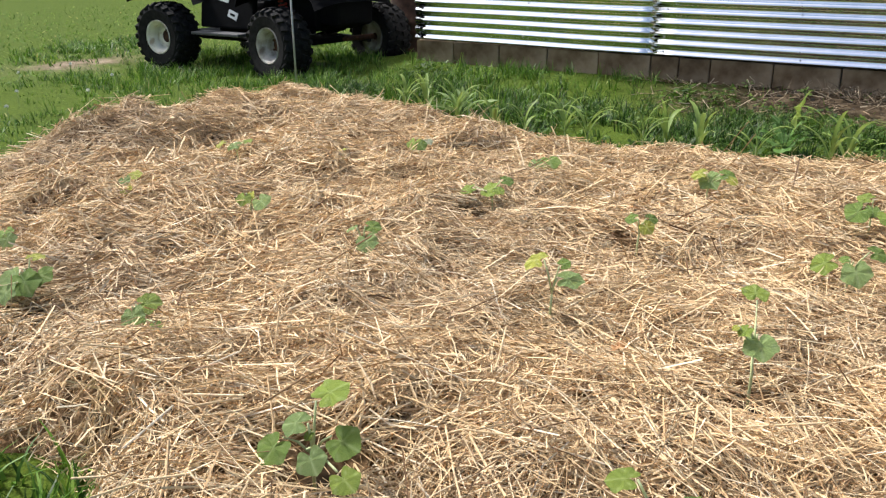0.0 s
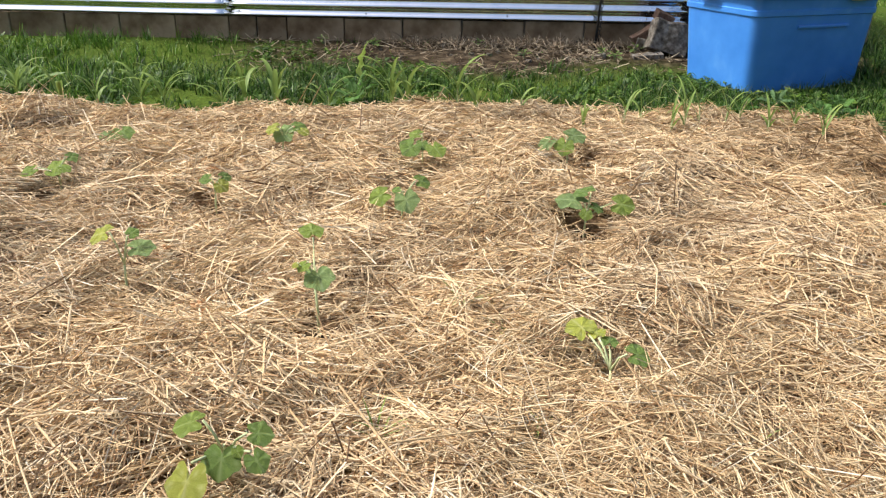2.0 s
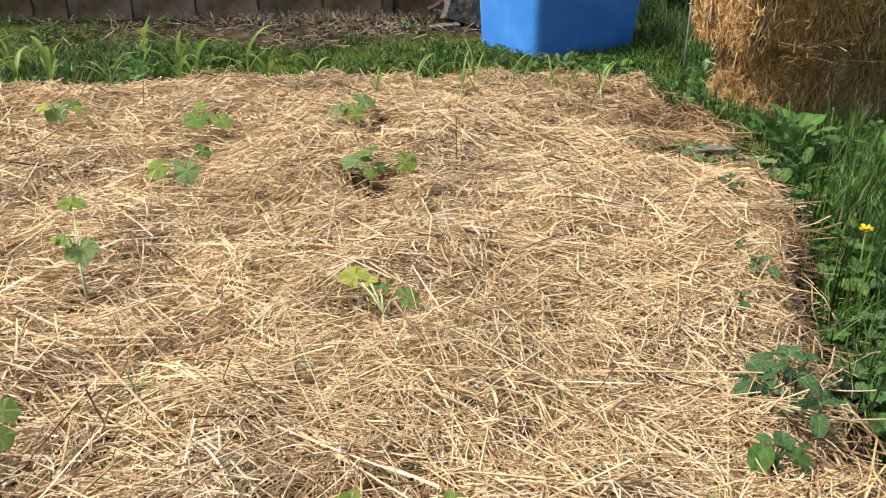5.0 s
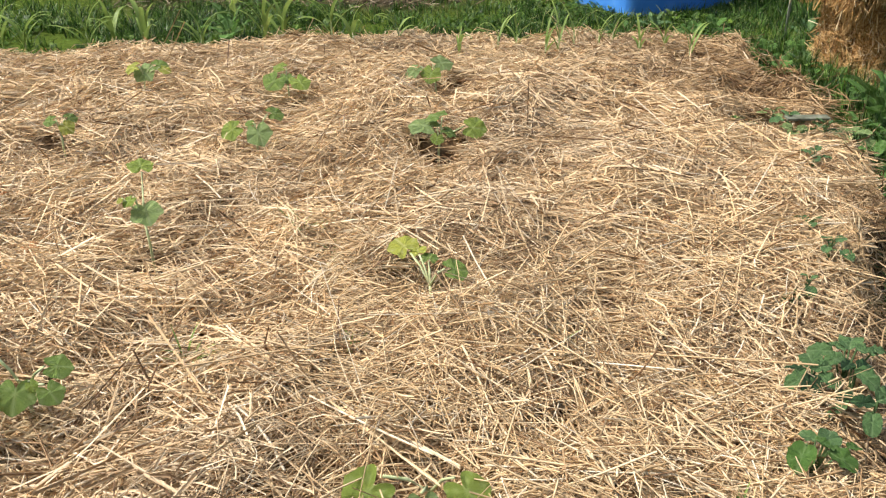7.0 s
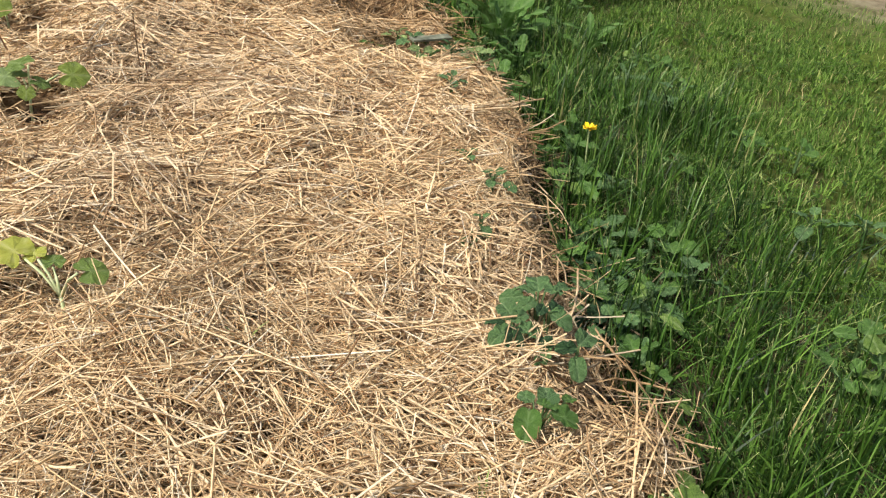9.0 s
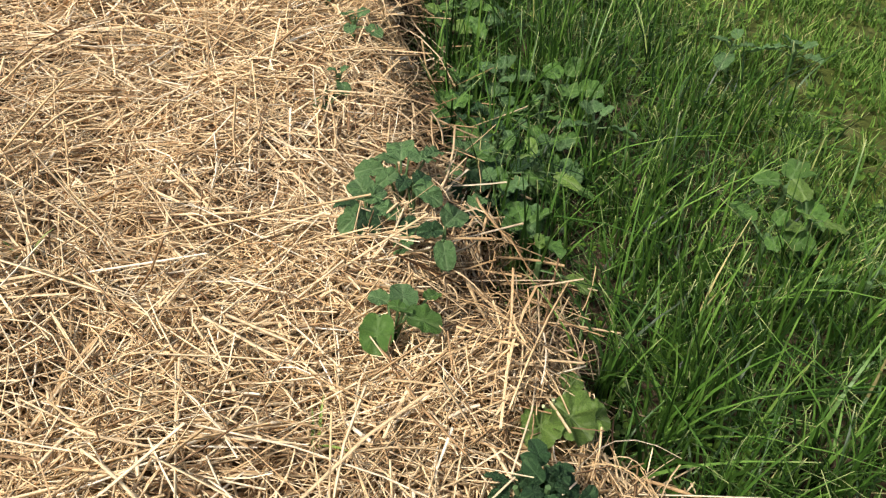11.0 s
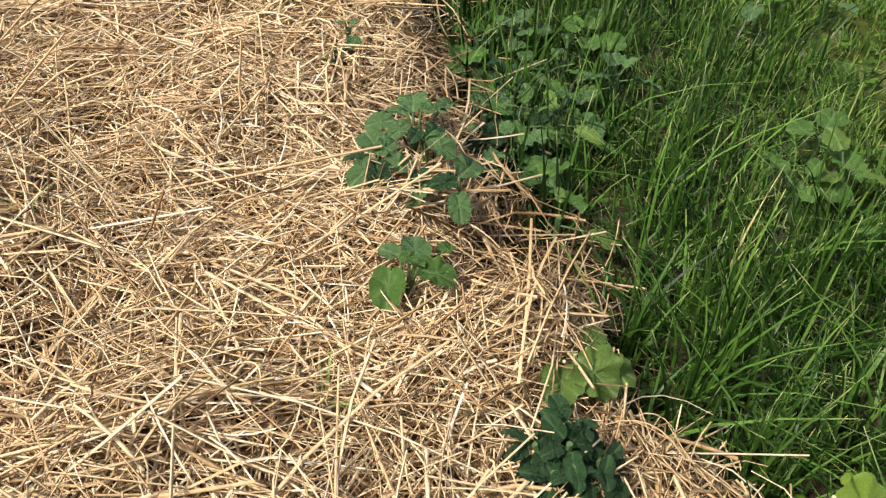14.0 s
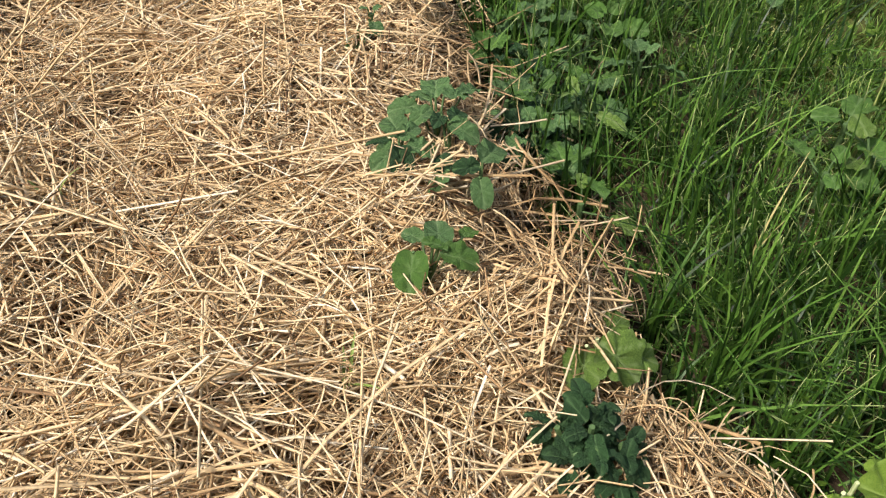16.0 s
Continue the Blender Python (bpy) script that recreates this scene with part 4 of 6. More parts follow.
def corrugated(x0, x1, y, z0, z1, mat_seed, pitch=0.0695, deep=0.0105):
    """A sheet with level waves, slightly dented."""
    zs = np.arange(z0, z1 + 1e-6, pitch / 12)
    xs = np.linspace(x0, x1, 18)
    A, B = np.meshgrid(xs, zs, indexing="ij")
    wave = deep * np.cos(2 * math.pi * (B - z0) / pitch)
    dent = 0.0035 * vnoise(A, B, 2.2, mat_seed) + 0.0016 * vnoise(A, B, 8, mat_seed + 1)
    sag = 0.003 * vnoise(A, B * 0, 1.1, mat_seed + 2)
    front = np.stack([A, y - wave + dent, B + sag], -1)
    back = front + np.array([0, 0.0015, 0])
    k = A.size
    ids = np.arange(k).reshape(A.shape)
    q = np.stack([ids[:-1, :-1], ids[1:, :-1], ids[1:, 1:], ids[:-1, 1:]], -1).reshape(-1, 4)
    ring = np.concatenate([ids[0, :], ids[1:, -1], ids[-1, -2::-1], ids[-2:0:-1, 0]])
    nxt = np.roll(ring, -1)
    rim = np.stack([ring, nxt, nxt + k, ring + k], -1)
    return np.concatenate([front.reshape(-1, 3), back.reshape(-1, 3)]), np.concatenate([q, q[:, ::-1] + k, rim])


shed = thing("wall_south", "shed wall of galvanised corrugated sheets on a concrete block course", "wall", kind="structure")
for x0, x1, y, seed in ((WALL_X0, -1.52, WALL_Y - 0.006, 1), (-1.56, WALL_X1, WALL_Y - 0.012, 4)):
    v, f = corrugated(x0, x1, y, 0.225, 2.3, seed)
    sheet = new("corrugated_sheet", mesh_np("corrugated_sheet", v, f, [STEEL], smooth=True))
    sheet.parent = shed
for x in (-3.40, -2.5, -1.54, -0.6, 0.4, 1.3):
    for z in (0.294, 0.572, 0.85, 1.128):
        screw = part("screw", rod([(0, 0, 0), (0, -0.006, 0)], 0.007, 6), ROD, shed)
        screw.location = (x + 0.02 * math.sin(9 * x + 5 * z), WALL_Y - 0.022, z)
part("wall_core", box(WALL_X1 - WALL_X0 - 0.02, 0.14, 2.3, pose((WALL_X0 + WALL_X1) / 2, WALL_Y + 0.11, 1.13)), WOOD, shed)
part("wall_footing", box(WALL_X1 - WALL_X0 - 0.01, 0.12, 0.36, pose((WALL_X0 + WALL_X1) / 2, WALL_Y + 0.075, 0.03)), MORTAR, shed)
part("end_wall", box(0.10, 3.0, 2.3, pose(WALL_X1 - 0.06, WALL_Y + 1.72, 1.15), 0.004), WOOD, shed)
part("end_wall", box(0.10, 3.0, 2.3, pose(WALL_X0 + 0.06, WALL_Y + 1.72, 1.15), 0.004), STEEL, shed)
part("roof", box(5.4, 3.5, 0.05, pose(-0.92, WALL_Y + 1.55, 2.42, 5, 0, 0), 0.004), STEEL, shed)
part("corner_post", box(0.05, 0.05, 2.2, pose(WALL_X1 + 0.01, WALL_Y - 0.01, 1.1), 0.004), BLACK_IRON, shed)
joints = [-3.46, -3.12, -2.72, -2.32, -1.92, -1.54, -1.34, -1.13, -0.73, -0.33, 0.075, 0.50, 0.90, 1.30, 1.61]
for k, (a, b) in enumerate(zip(joints, joints[1:])):
    bm = box(b - a - (0.012 if k in (2, 5, 9, 10, 11) else 0.006), 0.19, 0.40, None, 0.008, 2)
    blk = part("concrete_block", bm, BLOCK, shed)
    blk.location = ((a + b) / 2, WALL_Y + 0.085 + 0.006 * math.sin(7.0 * k), 0.012 + 0.004 * math.sin(3.1 * k))

# ---- quad bike ----
FOOTREST, *_ = material("footrest_metal", (0.10, 0.10, 0.105), 0.55, 0.3)
OLD_RUST, n_, l_, b_ = material("old_rust", rough=0.9)
l_.new(ramp(n_, l_, tex_noise(n_, l_, 14, 7), [(0.3, (0.016, 0.010, 0.007)), (0.6, (0.06, 0.032, 0.021)), (0.8, (0.13, 0.08, 0.055))]), b_.inputs["Base Color"])

def tyre_mesh(radius=0.272, rim=0.128, width=0.25):
    h = width / 2
    bm = lathe([(rim, -h * 0.75), (rim + 0.02, -h * 0.92), (radius * 0.80, -h), (radius * 0.93, -h * 0.86), (radius * 0.965, -h * 0.5), (radius * 0.97, 0), (radius * 0.965, h * 0.5),
                (radius * 0.93, h * 0.86), (radius * 0.80, h), (rim + 0.02, h * 0.92), (rim, h * 0.75)], 48)
    return bm


def tread(wheel, lug, radius=0.272, width=0.25):
    """Rubber lugs in four rows round a tyre."""
    h = width / 2
    for k in range(22):
        for row, (y, r0, off) in enumerate(((-0.82, 0.93, 0.0), (-0.32, 0.985, 0.5), (0.32, 0.985, 0.0), (0.82, 0.93, 0.5))):
            a = 2 * math.pi * (k + off) / 22
            m = Matrix.Rotation(-a, 4, "Y") @ Matrix.Translation((radius * r0, y * h, 0)) @ Matrix.Rotation((0.3 if row % 2 else -0.3), 4, "X")
            if row in (0, 3):
                m = m @ Matrix.Rotation(-0.5 if row == 0 else 0.5, 4, "Z")
            ob = new("tread_lug", lug)
            ob.parent = wheel
            ob.matrix_local = m


def rim_mesh(rim=0.130, width=0.25, sunk=0.0):
    h = width / 2
    return lathe([(0.03, h * (sunk - 0.10)), (0.066, h * (sunk - 0.12)), (0.088, h * (sunk - 0.25)), (0.103, h * (sunk - 0.05)), (0.110, -h * 0.70), (rim - 0.004, -h * 0.82), (rim + 0.006, -h * 0.92), (rim + 0.008, -h * 0.80),
                  (rim, -h * 0.6), (rim - 0.006, h * 0.5), (rim + 0.004, h * 0.8), (0.09, h * 0.6), (0.03, h * 0.5)], 40)


quad = thing("quad_bike", "black quad bike with knobbly tyres parked on grass", "quad bike", pose(-4.88, 5.28, -0.075))
lug_data = bpy.data.meshes.new("tread_lug")
bm = box(0.026, 0.052, 0.042, None, 0.003, 1)
bm.to_mesh(lug_data)
bm.free()
lug_data.materials.append(RUBBER)
tyre_data, rim_data, deep_rim_data = tyre_mesh(), rim_mesh(), rim_mesh(sunk=0.3)
for k, (x, y, turn, mat) in enumerate(((-0.55, -0.44, 0, RIM_CREAM), (0.69, -0.46, -12, RIM_GREY), (-0.47, 0.64, 180, RIM_CREAM), (0.86, 0.64, 168, RIM_GREY))):
    wheel = part("wheel", rod([(0, -0.015, 0), (0, 0.06, 0)], 0.05, 14), RUST, quad, "rusty wheel hub")
    wheel.matrix_local = pose(x, y, 0.268, 0, 0, turn)
    part("tyre", tyre_data.copy(), RUBBER, wheel, "black knobbly rubber tyre")
    tread(wheel, lug_data)
    part("rim", (rim_data if mat is RIM_CREAM else deep_rim_data).copy(), mat, wheel, "cream painted rim" if mat is RIM_CREAM else "scuffed grey rim", True)
    if mat is RIM_GREY:
        for j in range(4):
            a = math.pi / 4 + j * math.pi / 2
            part("wheel_nut", rod([(0.05 * math.cos(a), -0.028, 0.05 * math.sin(a)), (0.05 * math.cos(a), -0.012, 0.05 * math.sin(a))], 0.009, 6), RUST, wheel)
    else:
        part("rust_patch", rod([(0.035, -0.0305, 0.055), (0.035, -0.02, 0.055)], 0.032, 5), RUST, wheel, "rusty brown patch")
    part("tyre_lettering", box(0.012, 0.003, 0.05, pose(-0.185 if k == 0 else 0.19, -0.105, -0.10 if k == 0 else -0.03, 0, 25, 0)), WHITE_STICKER, wheel, "worn white tyre marking")
part("frame", rod([(-0.75, -0.18, 0.34), (-0.4, -0.2, 0.26), (0.4, -0.2, 0.26), (0.8, -0.16, 0.36)], 0.02), BLACK_PLASTIC, quad)
part("frame", rod([(-0.75, 0.24, 0.34), (-0.4, 0.26, 0.26), (0.4, 0.26, 0.26), (0.8, 0.22, 0.36)], 0.02), BLACK_PLASTIC, quad)
part("bumper", box(0.22, 0.50, 0.26, pose(0.90, 0.10, 0.52), 0.05, 3), BLACK_PLASTIC, quad)
part("skid_plate", box(1.5, 0.42, 0.05, pose(0.05, 0.03, 0.27), 0.02), BLACK_PLASTIC, quad)
part("front_shroud", box(0.46, 0.56, 0.42, pose(0.62, 0.10, 0.56), 0.06, 3), BLACK_PLASTIC, quad)
part("engine", box(0.55, 0.34, 0.34, pose(0.0, 0.03, 0.40), 0.05, 3), BLACK_PLASTIC, quad)
part("axle", rod([(-0.55, -0.36, 0.265), (-0.48, 0.56, 0.265)], 0.028), RUST, quad)
for y0, y1 in ((-0.08, -0.38), (0.22, 0.54)):
    part("suspension_arm", rod([(0.58, y0, 0.30), (0.72 + 0.2 * y1 * (y1 > 0), y1, 0.24)], 0.022), BLACK_IRON, quad)
part("axle", rod([(0.69, -0.36, 0.27), (0.84, 0.56, 0.27)], 0.022), RUST, quad)
for y in (-0.28, 0.34):
    part("shock_absorber", rod([(0.62, y, 0.30), (0.50, y * 0.7, 0.62)], 0.02), BLACK_IRON, quad)
    spring = bmesh.new()
    a, b = Vector((0.62, y, 0.33)), Vector((0.52, y * 0.74, 0.58))
    rod([a.lerp(b, i / 70) + Vector((0.033 * math.cos(i * 0.8), 0.033 * math.sin(i * 0.8), 0)) for i in range(71)], 0.006, 5, spring)
    part("spring", spring, RED_PAINT, quad, "red coil spring")
for y, s in ((-0.30, -1), (0.36, 1)):
    part("footwell", box(0.58, 0.05, 0.30, pose(0.03, y, 0.50, 8 * s, 0, 0), 0.015), BLACK_PLASTIC, quad)
    part("footrest", box(0.52, 0.17, 0.025, pose(0.03, y + s * 0.10, 0.315), 0.008), FOOTREST, quad, "dark grey metal footrest")
part("sticker", box(0.13, 0.003, 0.055, pose(0.02, -0.345, 0.59, -8, 12, 0), 0.001), WHITE_STICKER, quad, "white logo sticker shape")
part("sticker", box(0.10, 0.003, 0.06, pose(0.12, -0.352, 0.462, -8, 20, 0), 0.001), WHITE_STICKER, quad, "white and black round sticker shape")
part("sticker", box(0.05, 0.003, 0.018, pose(0.12, -0.355, 0.462, -8, 20, 0), 0.001), BLACK_PLASTIC, quad)


def fender(cx, w):
    bm = bmesh.new()
    rows = []
    for i in range(13):
        a = math.pi * (0.04 + 0.92 * i / 12)
        row = [bm.verts.new((cx - 0.40 * math.cos(a), y, 0.55 + 0.24 * math.sin(a) - 0.05 * (abs(y - 0.03) / w) ** 3)) for y in np.linspace(0.03 - w, 0.03 + w, 9)]
        rows.append(row)
    for a, b in zip(rows, rows[1:]):
        for j in range(8):
            bm.faces.new((a[j], a[j + 1], b[j + 1], b[j]))
    r = bmesh.ops.solidify(bm, geom=bm.faces[:], thickness=0.012)
    return bm


part("fender", fender(-0.57, 0.52), BLACK_PLASTIC, quad, smooth=True)
part("fender", fender(0.66, 0.50), BLACK_PLASTIC, quad, smooth=True)
part("seat", box(0.70, 0.30, 0.16, pose(-0.22, 0.03, 0.76), 0.06, 4), BLACK_PLASTIC, quad, smooth=True)
part("fuel_tank", box(0.40, 0.26, 0.22, pose(0.30, 0.03, 0.74), 0.08, 4), BLACK_PLASTIC, quad, smooth=True)
part("handlebar", rod([(0.40, -0.36, 0.98), (0.45, -0.15, 0.92), (0.47, 0.03, 0.86), (0.45, 0.21, 0.92), (0.40, 0.42, 0.98)], 0.013), BLACK_IRON, quad)

# rusty drum beside the shed's end
drum = thing("steel_drum", "rusty brown steel drum standing in the grass beside the shed", "drum", pose(-3.86, 6.35, 0))
bm = bmesh.new()
prof = [(0.0, 0.0), (0.27, 0.0), (0.29, 0.01), (0.285, 0.03), (0.285, 0.28), (0.295, 0.30), (0.285, 0.32), (0.285, 0.56), (0.295, 0.58), (0.285, 0.60), (0.285, 0.85), (0.29, 0.88), (0.27, 0.88), (0.265, 0.86), (0.0, 0.86)]
lathe([(r, z) for r, z in prof], 36, bm, False)
bmesh.ops.rotate(bm, verts=bm.verts, cent=(0, 0, 0), matrix=Matrix.Rotation(math.pi / 2, 3, "X"))
part("body", bm, OLD_RUST, drum, smooth=True)


# ---- rods and hooks ----
def slender(name, label, category, pts, radius, mat):
    lo = Vector(pts[0])
    ob = part(name, rod([Vector(p) - lo for p in pts], radius, 8), mat, None, label, True)
    ob.location = lo
    return tagged(ob, label, category)


slender("garden_stake", "thin weathered grey metal stake at the bed's corner", "stake", [(-3.53, 4.24, -0.1), (-3.56, 4.26, 0.4), (-3.60, 4.29, 0.95)], 0.0065, ROD)
slender("garden_stake", "thin grey metal stake leaning beside the straw bales", "stake", [(2.205, 3.62, -0.1), (2.20, 3.62, 0.4), (2.19, 3.63, 0.9)], 0.0065, ROD)
slender("iron_rod", "slim black iron rod leaning on the shed wall", "rod", [(0.95, 5.40, 0.0), (0.99, 5.50, 0.5), (1.06, 5.60, 1.3)], 0.008, BLACK_IRON)


def chain(label, top, bottom, links):
    a, b = Vector(top), Vector(bottom)
    root = thing("chain", label, "chain", Matrix.Translation(b))
    d = (a - b).normalized()
    step = (a - b).length / links
    for k in range(links):
        pts = [(0.009 * math.cos(u), 0, (step * 0.62) * math.sin(u)) for u in (2 * math.pi * i / 10 for i in range(11))]
        bm = rod(pts, 0.0028, 5)
        ob = part("link", bm, BLACK_IRON, root) if k == 0 else new("link", first.data)
        if k == 0:
            first = ob
        ob.parent = root
        ob.matrix_local = Matrix.Translation((a - b) * ((k + 0.5) / links)) @ d.to_track_quat("Z", "Y").to_matrix().to_4x4() @ Matrix.Rotation(math.pi / 2 * (k % 2) + 0.3, 4, "Z")


chain("dark steel chain hanging in front of the shed wall", (1.03, 5.58, 1.2), (0.985, 5.50, 0.08), 46)
chain("dark steel chain hanging at the shed's corner", (1.60, 5.55, 1.2), (1.54, 5.50, 0.06), 46)


# ---- rubble by the wall ----
def chunk(sx, sy, sz, seed, rough_by=0.12, cuts=5):
    bm = box(sx, sy, sz, None, min(sx, sy, sz) * 0.09, 2)
    bmesh.ops.subdivide_edges(bm, edges=bm.edges[:], cuts=cuts - 3, use_grid_fill=True)
    lim = min(sx, sy, sz)
    for v in bm.verts:
        n = noise.noise_vector(v.co * (3.0 / lim) * 0.35 + Vector((seed, 0, 0)))
        v.co += n * lim * rough_by
    return bm


def rubble(name, label, category, dims, m, seed, mat, rough_by=0.12):
    ob = part(name, chunk(*dims, seed, rough_by), mat, None, label, False)
    ob.matrix_world = m
    return tagged(ob, label, category)


rubble("concrete_lump", "broken grey concrete lump tilted on bricks", "concrete lump", (0.24, 0.12, 0.20), pose(1.405, 5.34, 0.16, -12, 16, 6), 3, RUBBLE, 0.16)
rubble("brick_piece", "old brown brick tilted under the concrete lump", "brick", (0.21, 0.09, 0.06), pose(1.29, 5.44, 0.18, 0, -32, 6), 5, BRICK, 0.10)
rubble("brick_piece", "old brown brick lying on top of rubble", "brick", (0.12, 0.09, 0.06), pose(1.385, 5.46, 0.275, 10, 24, 10), 7, BRICK, 0.10)
rubble("brick_piece", "dirty grey brick at the bottom of the rubble", "brick", (0.17, 0.10, 0.09), pose(1.30, 5.42, 0.095, 0, 8, 4), 9, RUBBLE, 0.12)
rubble("brick_piece", "grey stone slab lying flat on the soil", "stone", (0.19, 0.09, 0.04), pose(1.27, 5.24, 0.055, 4, -5, 8), 11, RUBBLE, 0.10)
rubble("brick_piece", "small light stone lying on the soil", "stone", (0.12, 0.05, 0.035), pose(0.95, 5.20, 0.045, 0, -18, 18), 13, RUBBLE, 0.12)
for k in range(46):
    r_ = random.Random(k)
    x, y, s = r_.uniform(-0.9, 1.7), r_.uniform(4.85, 5.5), r_.uniform(0.012, 0.035)
    if k == 0:
        peb = part("pebble", chunk(1.0, 0.8, 0.5, 21, 0.25, 4), RUBBLE)
        peb.matrix_world = pose(x, y, 0.03, 0, 0, 40) @ Matrix.Scale(s, 4)
        tagged(peb, "small grey stone on bare soil", "stone", "pebbles by the wall")
    else:
        ob = new("pebble", peb.data)
        tagged(ob, "small grey stone on bare soil", "stone", "pebbles by the wall")
        ob.matrix_world = pose(x, y, float(ground_z(x, y)) + 0.2 * s, r_.uniform(-15, 15), r_.uniform(-15, 15), r_.uniform(0, 360)) @ Matrix.Scale(s, 4)

# ---- blue tote ----
tote = thing("storage_tote", "large blue plastic storage tote with grey latches in long grass", "storage tote", pose(1.66, 4.36, 0.0, 0, 0, 25))
TL, TW, TH = 0.76, 0.55, 0.50


def tub():
    """An open tapered tub with rounded corners, a rib and a rolled rim."""
    bm = bmesh.new()
    rings = []
    for z, grow, inset in ((0.0, 0.0, 0.012), (0.012, 0.0, 0.0), (0.20, 0.012, 0.0), (0.40, 0.026, 0.0), (0.405, 0.026, -0.008), (0.43, 0.027, -0.008), (0.435, 0.03, 0.0), (TH - 0.02, 0.034, 0.0), (TH, 0.036, 0.0), (TH, 0.030, 0.004), (0.02, -0.004, 0.004)):
        ring = []
        for cx, cy, a0 in ((TL, TW, 0), (0, TW, 90), (0, 0, 180), (TL, 0, 270)):
            for i in range(7):
                a = radians(a0 + 15 * i)
                rr = 0.055
                ox, oy = (1 if cx else -1), (1 if cy else -1)
                x = cx + ox * (grow - rr - inset) + rr * math.cos(a)
                y = cy + oy * (grow - rr - inset) + rr * math.sin(a)
                ring.append(bm.verts.new((x, y, z)))
        rings.append(ring)
    for a, b in zip(rings, rings[1:]):
        n = len(a)
        for k in range(n):
            bm.faces.new((a[k], a[(k + 1) % n], b[(k + 1) % n], b[k]))
    bm.faces.new(rings[0][::-1])
    bm.faces.new(rings[-1])
    bmesh.ops.recalc_face_normals(bm, faces=bm.faces)
    return bm


tub_ob = part("tub", tub(), TOTE, tote, smooth=True)
tub_ob.data.set_sharp_from_angle(angle=radians(24))
part("lid", box(TL + 0.13, TW + 0.13, 0.035, pose(TL / 2, TW / 2, TH + 0.012), 0.012, 3), TOTE, tote, "blue lid with a rolled edge")
part("lid_panel", box(TL - 0.10, TW - 0.10, 0.03, pose(TL / 2, TW / 2, TH + 0.035), 0.012, 3), TOTE, tote)
for x, w in ((0.62, 0.15),):
    part("latch", box(w, 0.03, 0.05, pose(x, -0.062, TH + 0.0), 0.01), GREY_PLASTIC, tote, "grey plastic latch")
part("latch", box(0.03, 0.15, 0.05, pose(-0.066, TW * 0.62, TH + 0.0), 0.01), GREY_PLASTIC, tote, "grey plastic latch")
part("handle_ridge", box(0.34, 0.012, 0.016, pose(0.42, -0.028, 0.345), 0.005), TOTE, tote)
part("dried_splash", box(0.10, 0.012, 0.022, pose(0.05, -0.066, TH + 0.015), 0.005), DIRTY_WHITE, tote, "whitish dried dirt on the lid's edge")
part("dried_splash", box(0.05, 0.03, 0.02, pose(0.17, -0.058, TH + 0.018), 0.006), DIRTY_WHITE, tote, "whitish dried dirt on the lid's edge")

# post behind the tote, and an added black panel for the dark gap there
slender_post = part("wooden_post", box(0.09, 0.09, 1.3, pose(0, 0, 0.6), 0.008), WOOD, None)
slender_post.location = (2.74, 5.75, 0)
tagged(slender_post, "old brown wooden post behind the tote", "post")
board = part("dark_gap_panel", box(0.5, 0.03, 1.0, pose(0, 0, 0.48), 0.006), BLACK_PLASTIC, None)
board.matrix_world = pose(3.25, 5.85, 0, -6, 0, 8)
tagged(board, "black panel filling the dark gap behind the tote", "board")


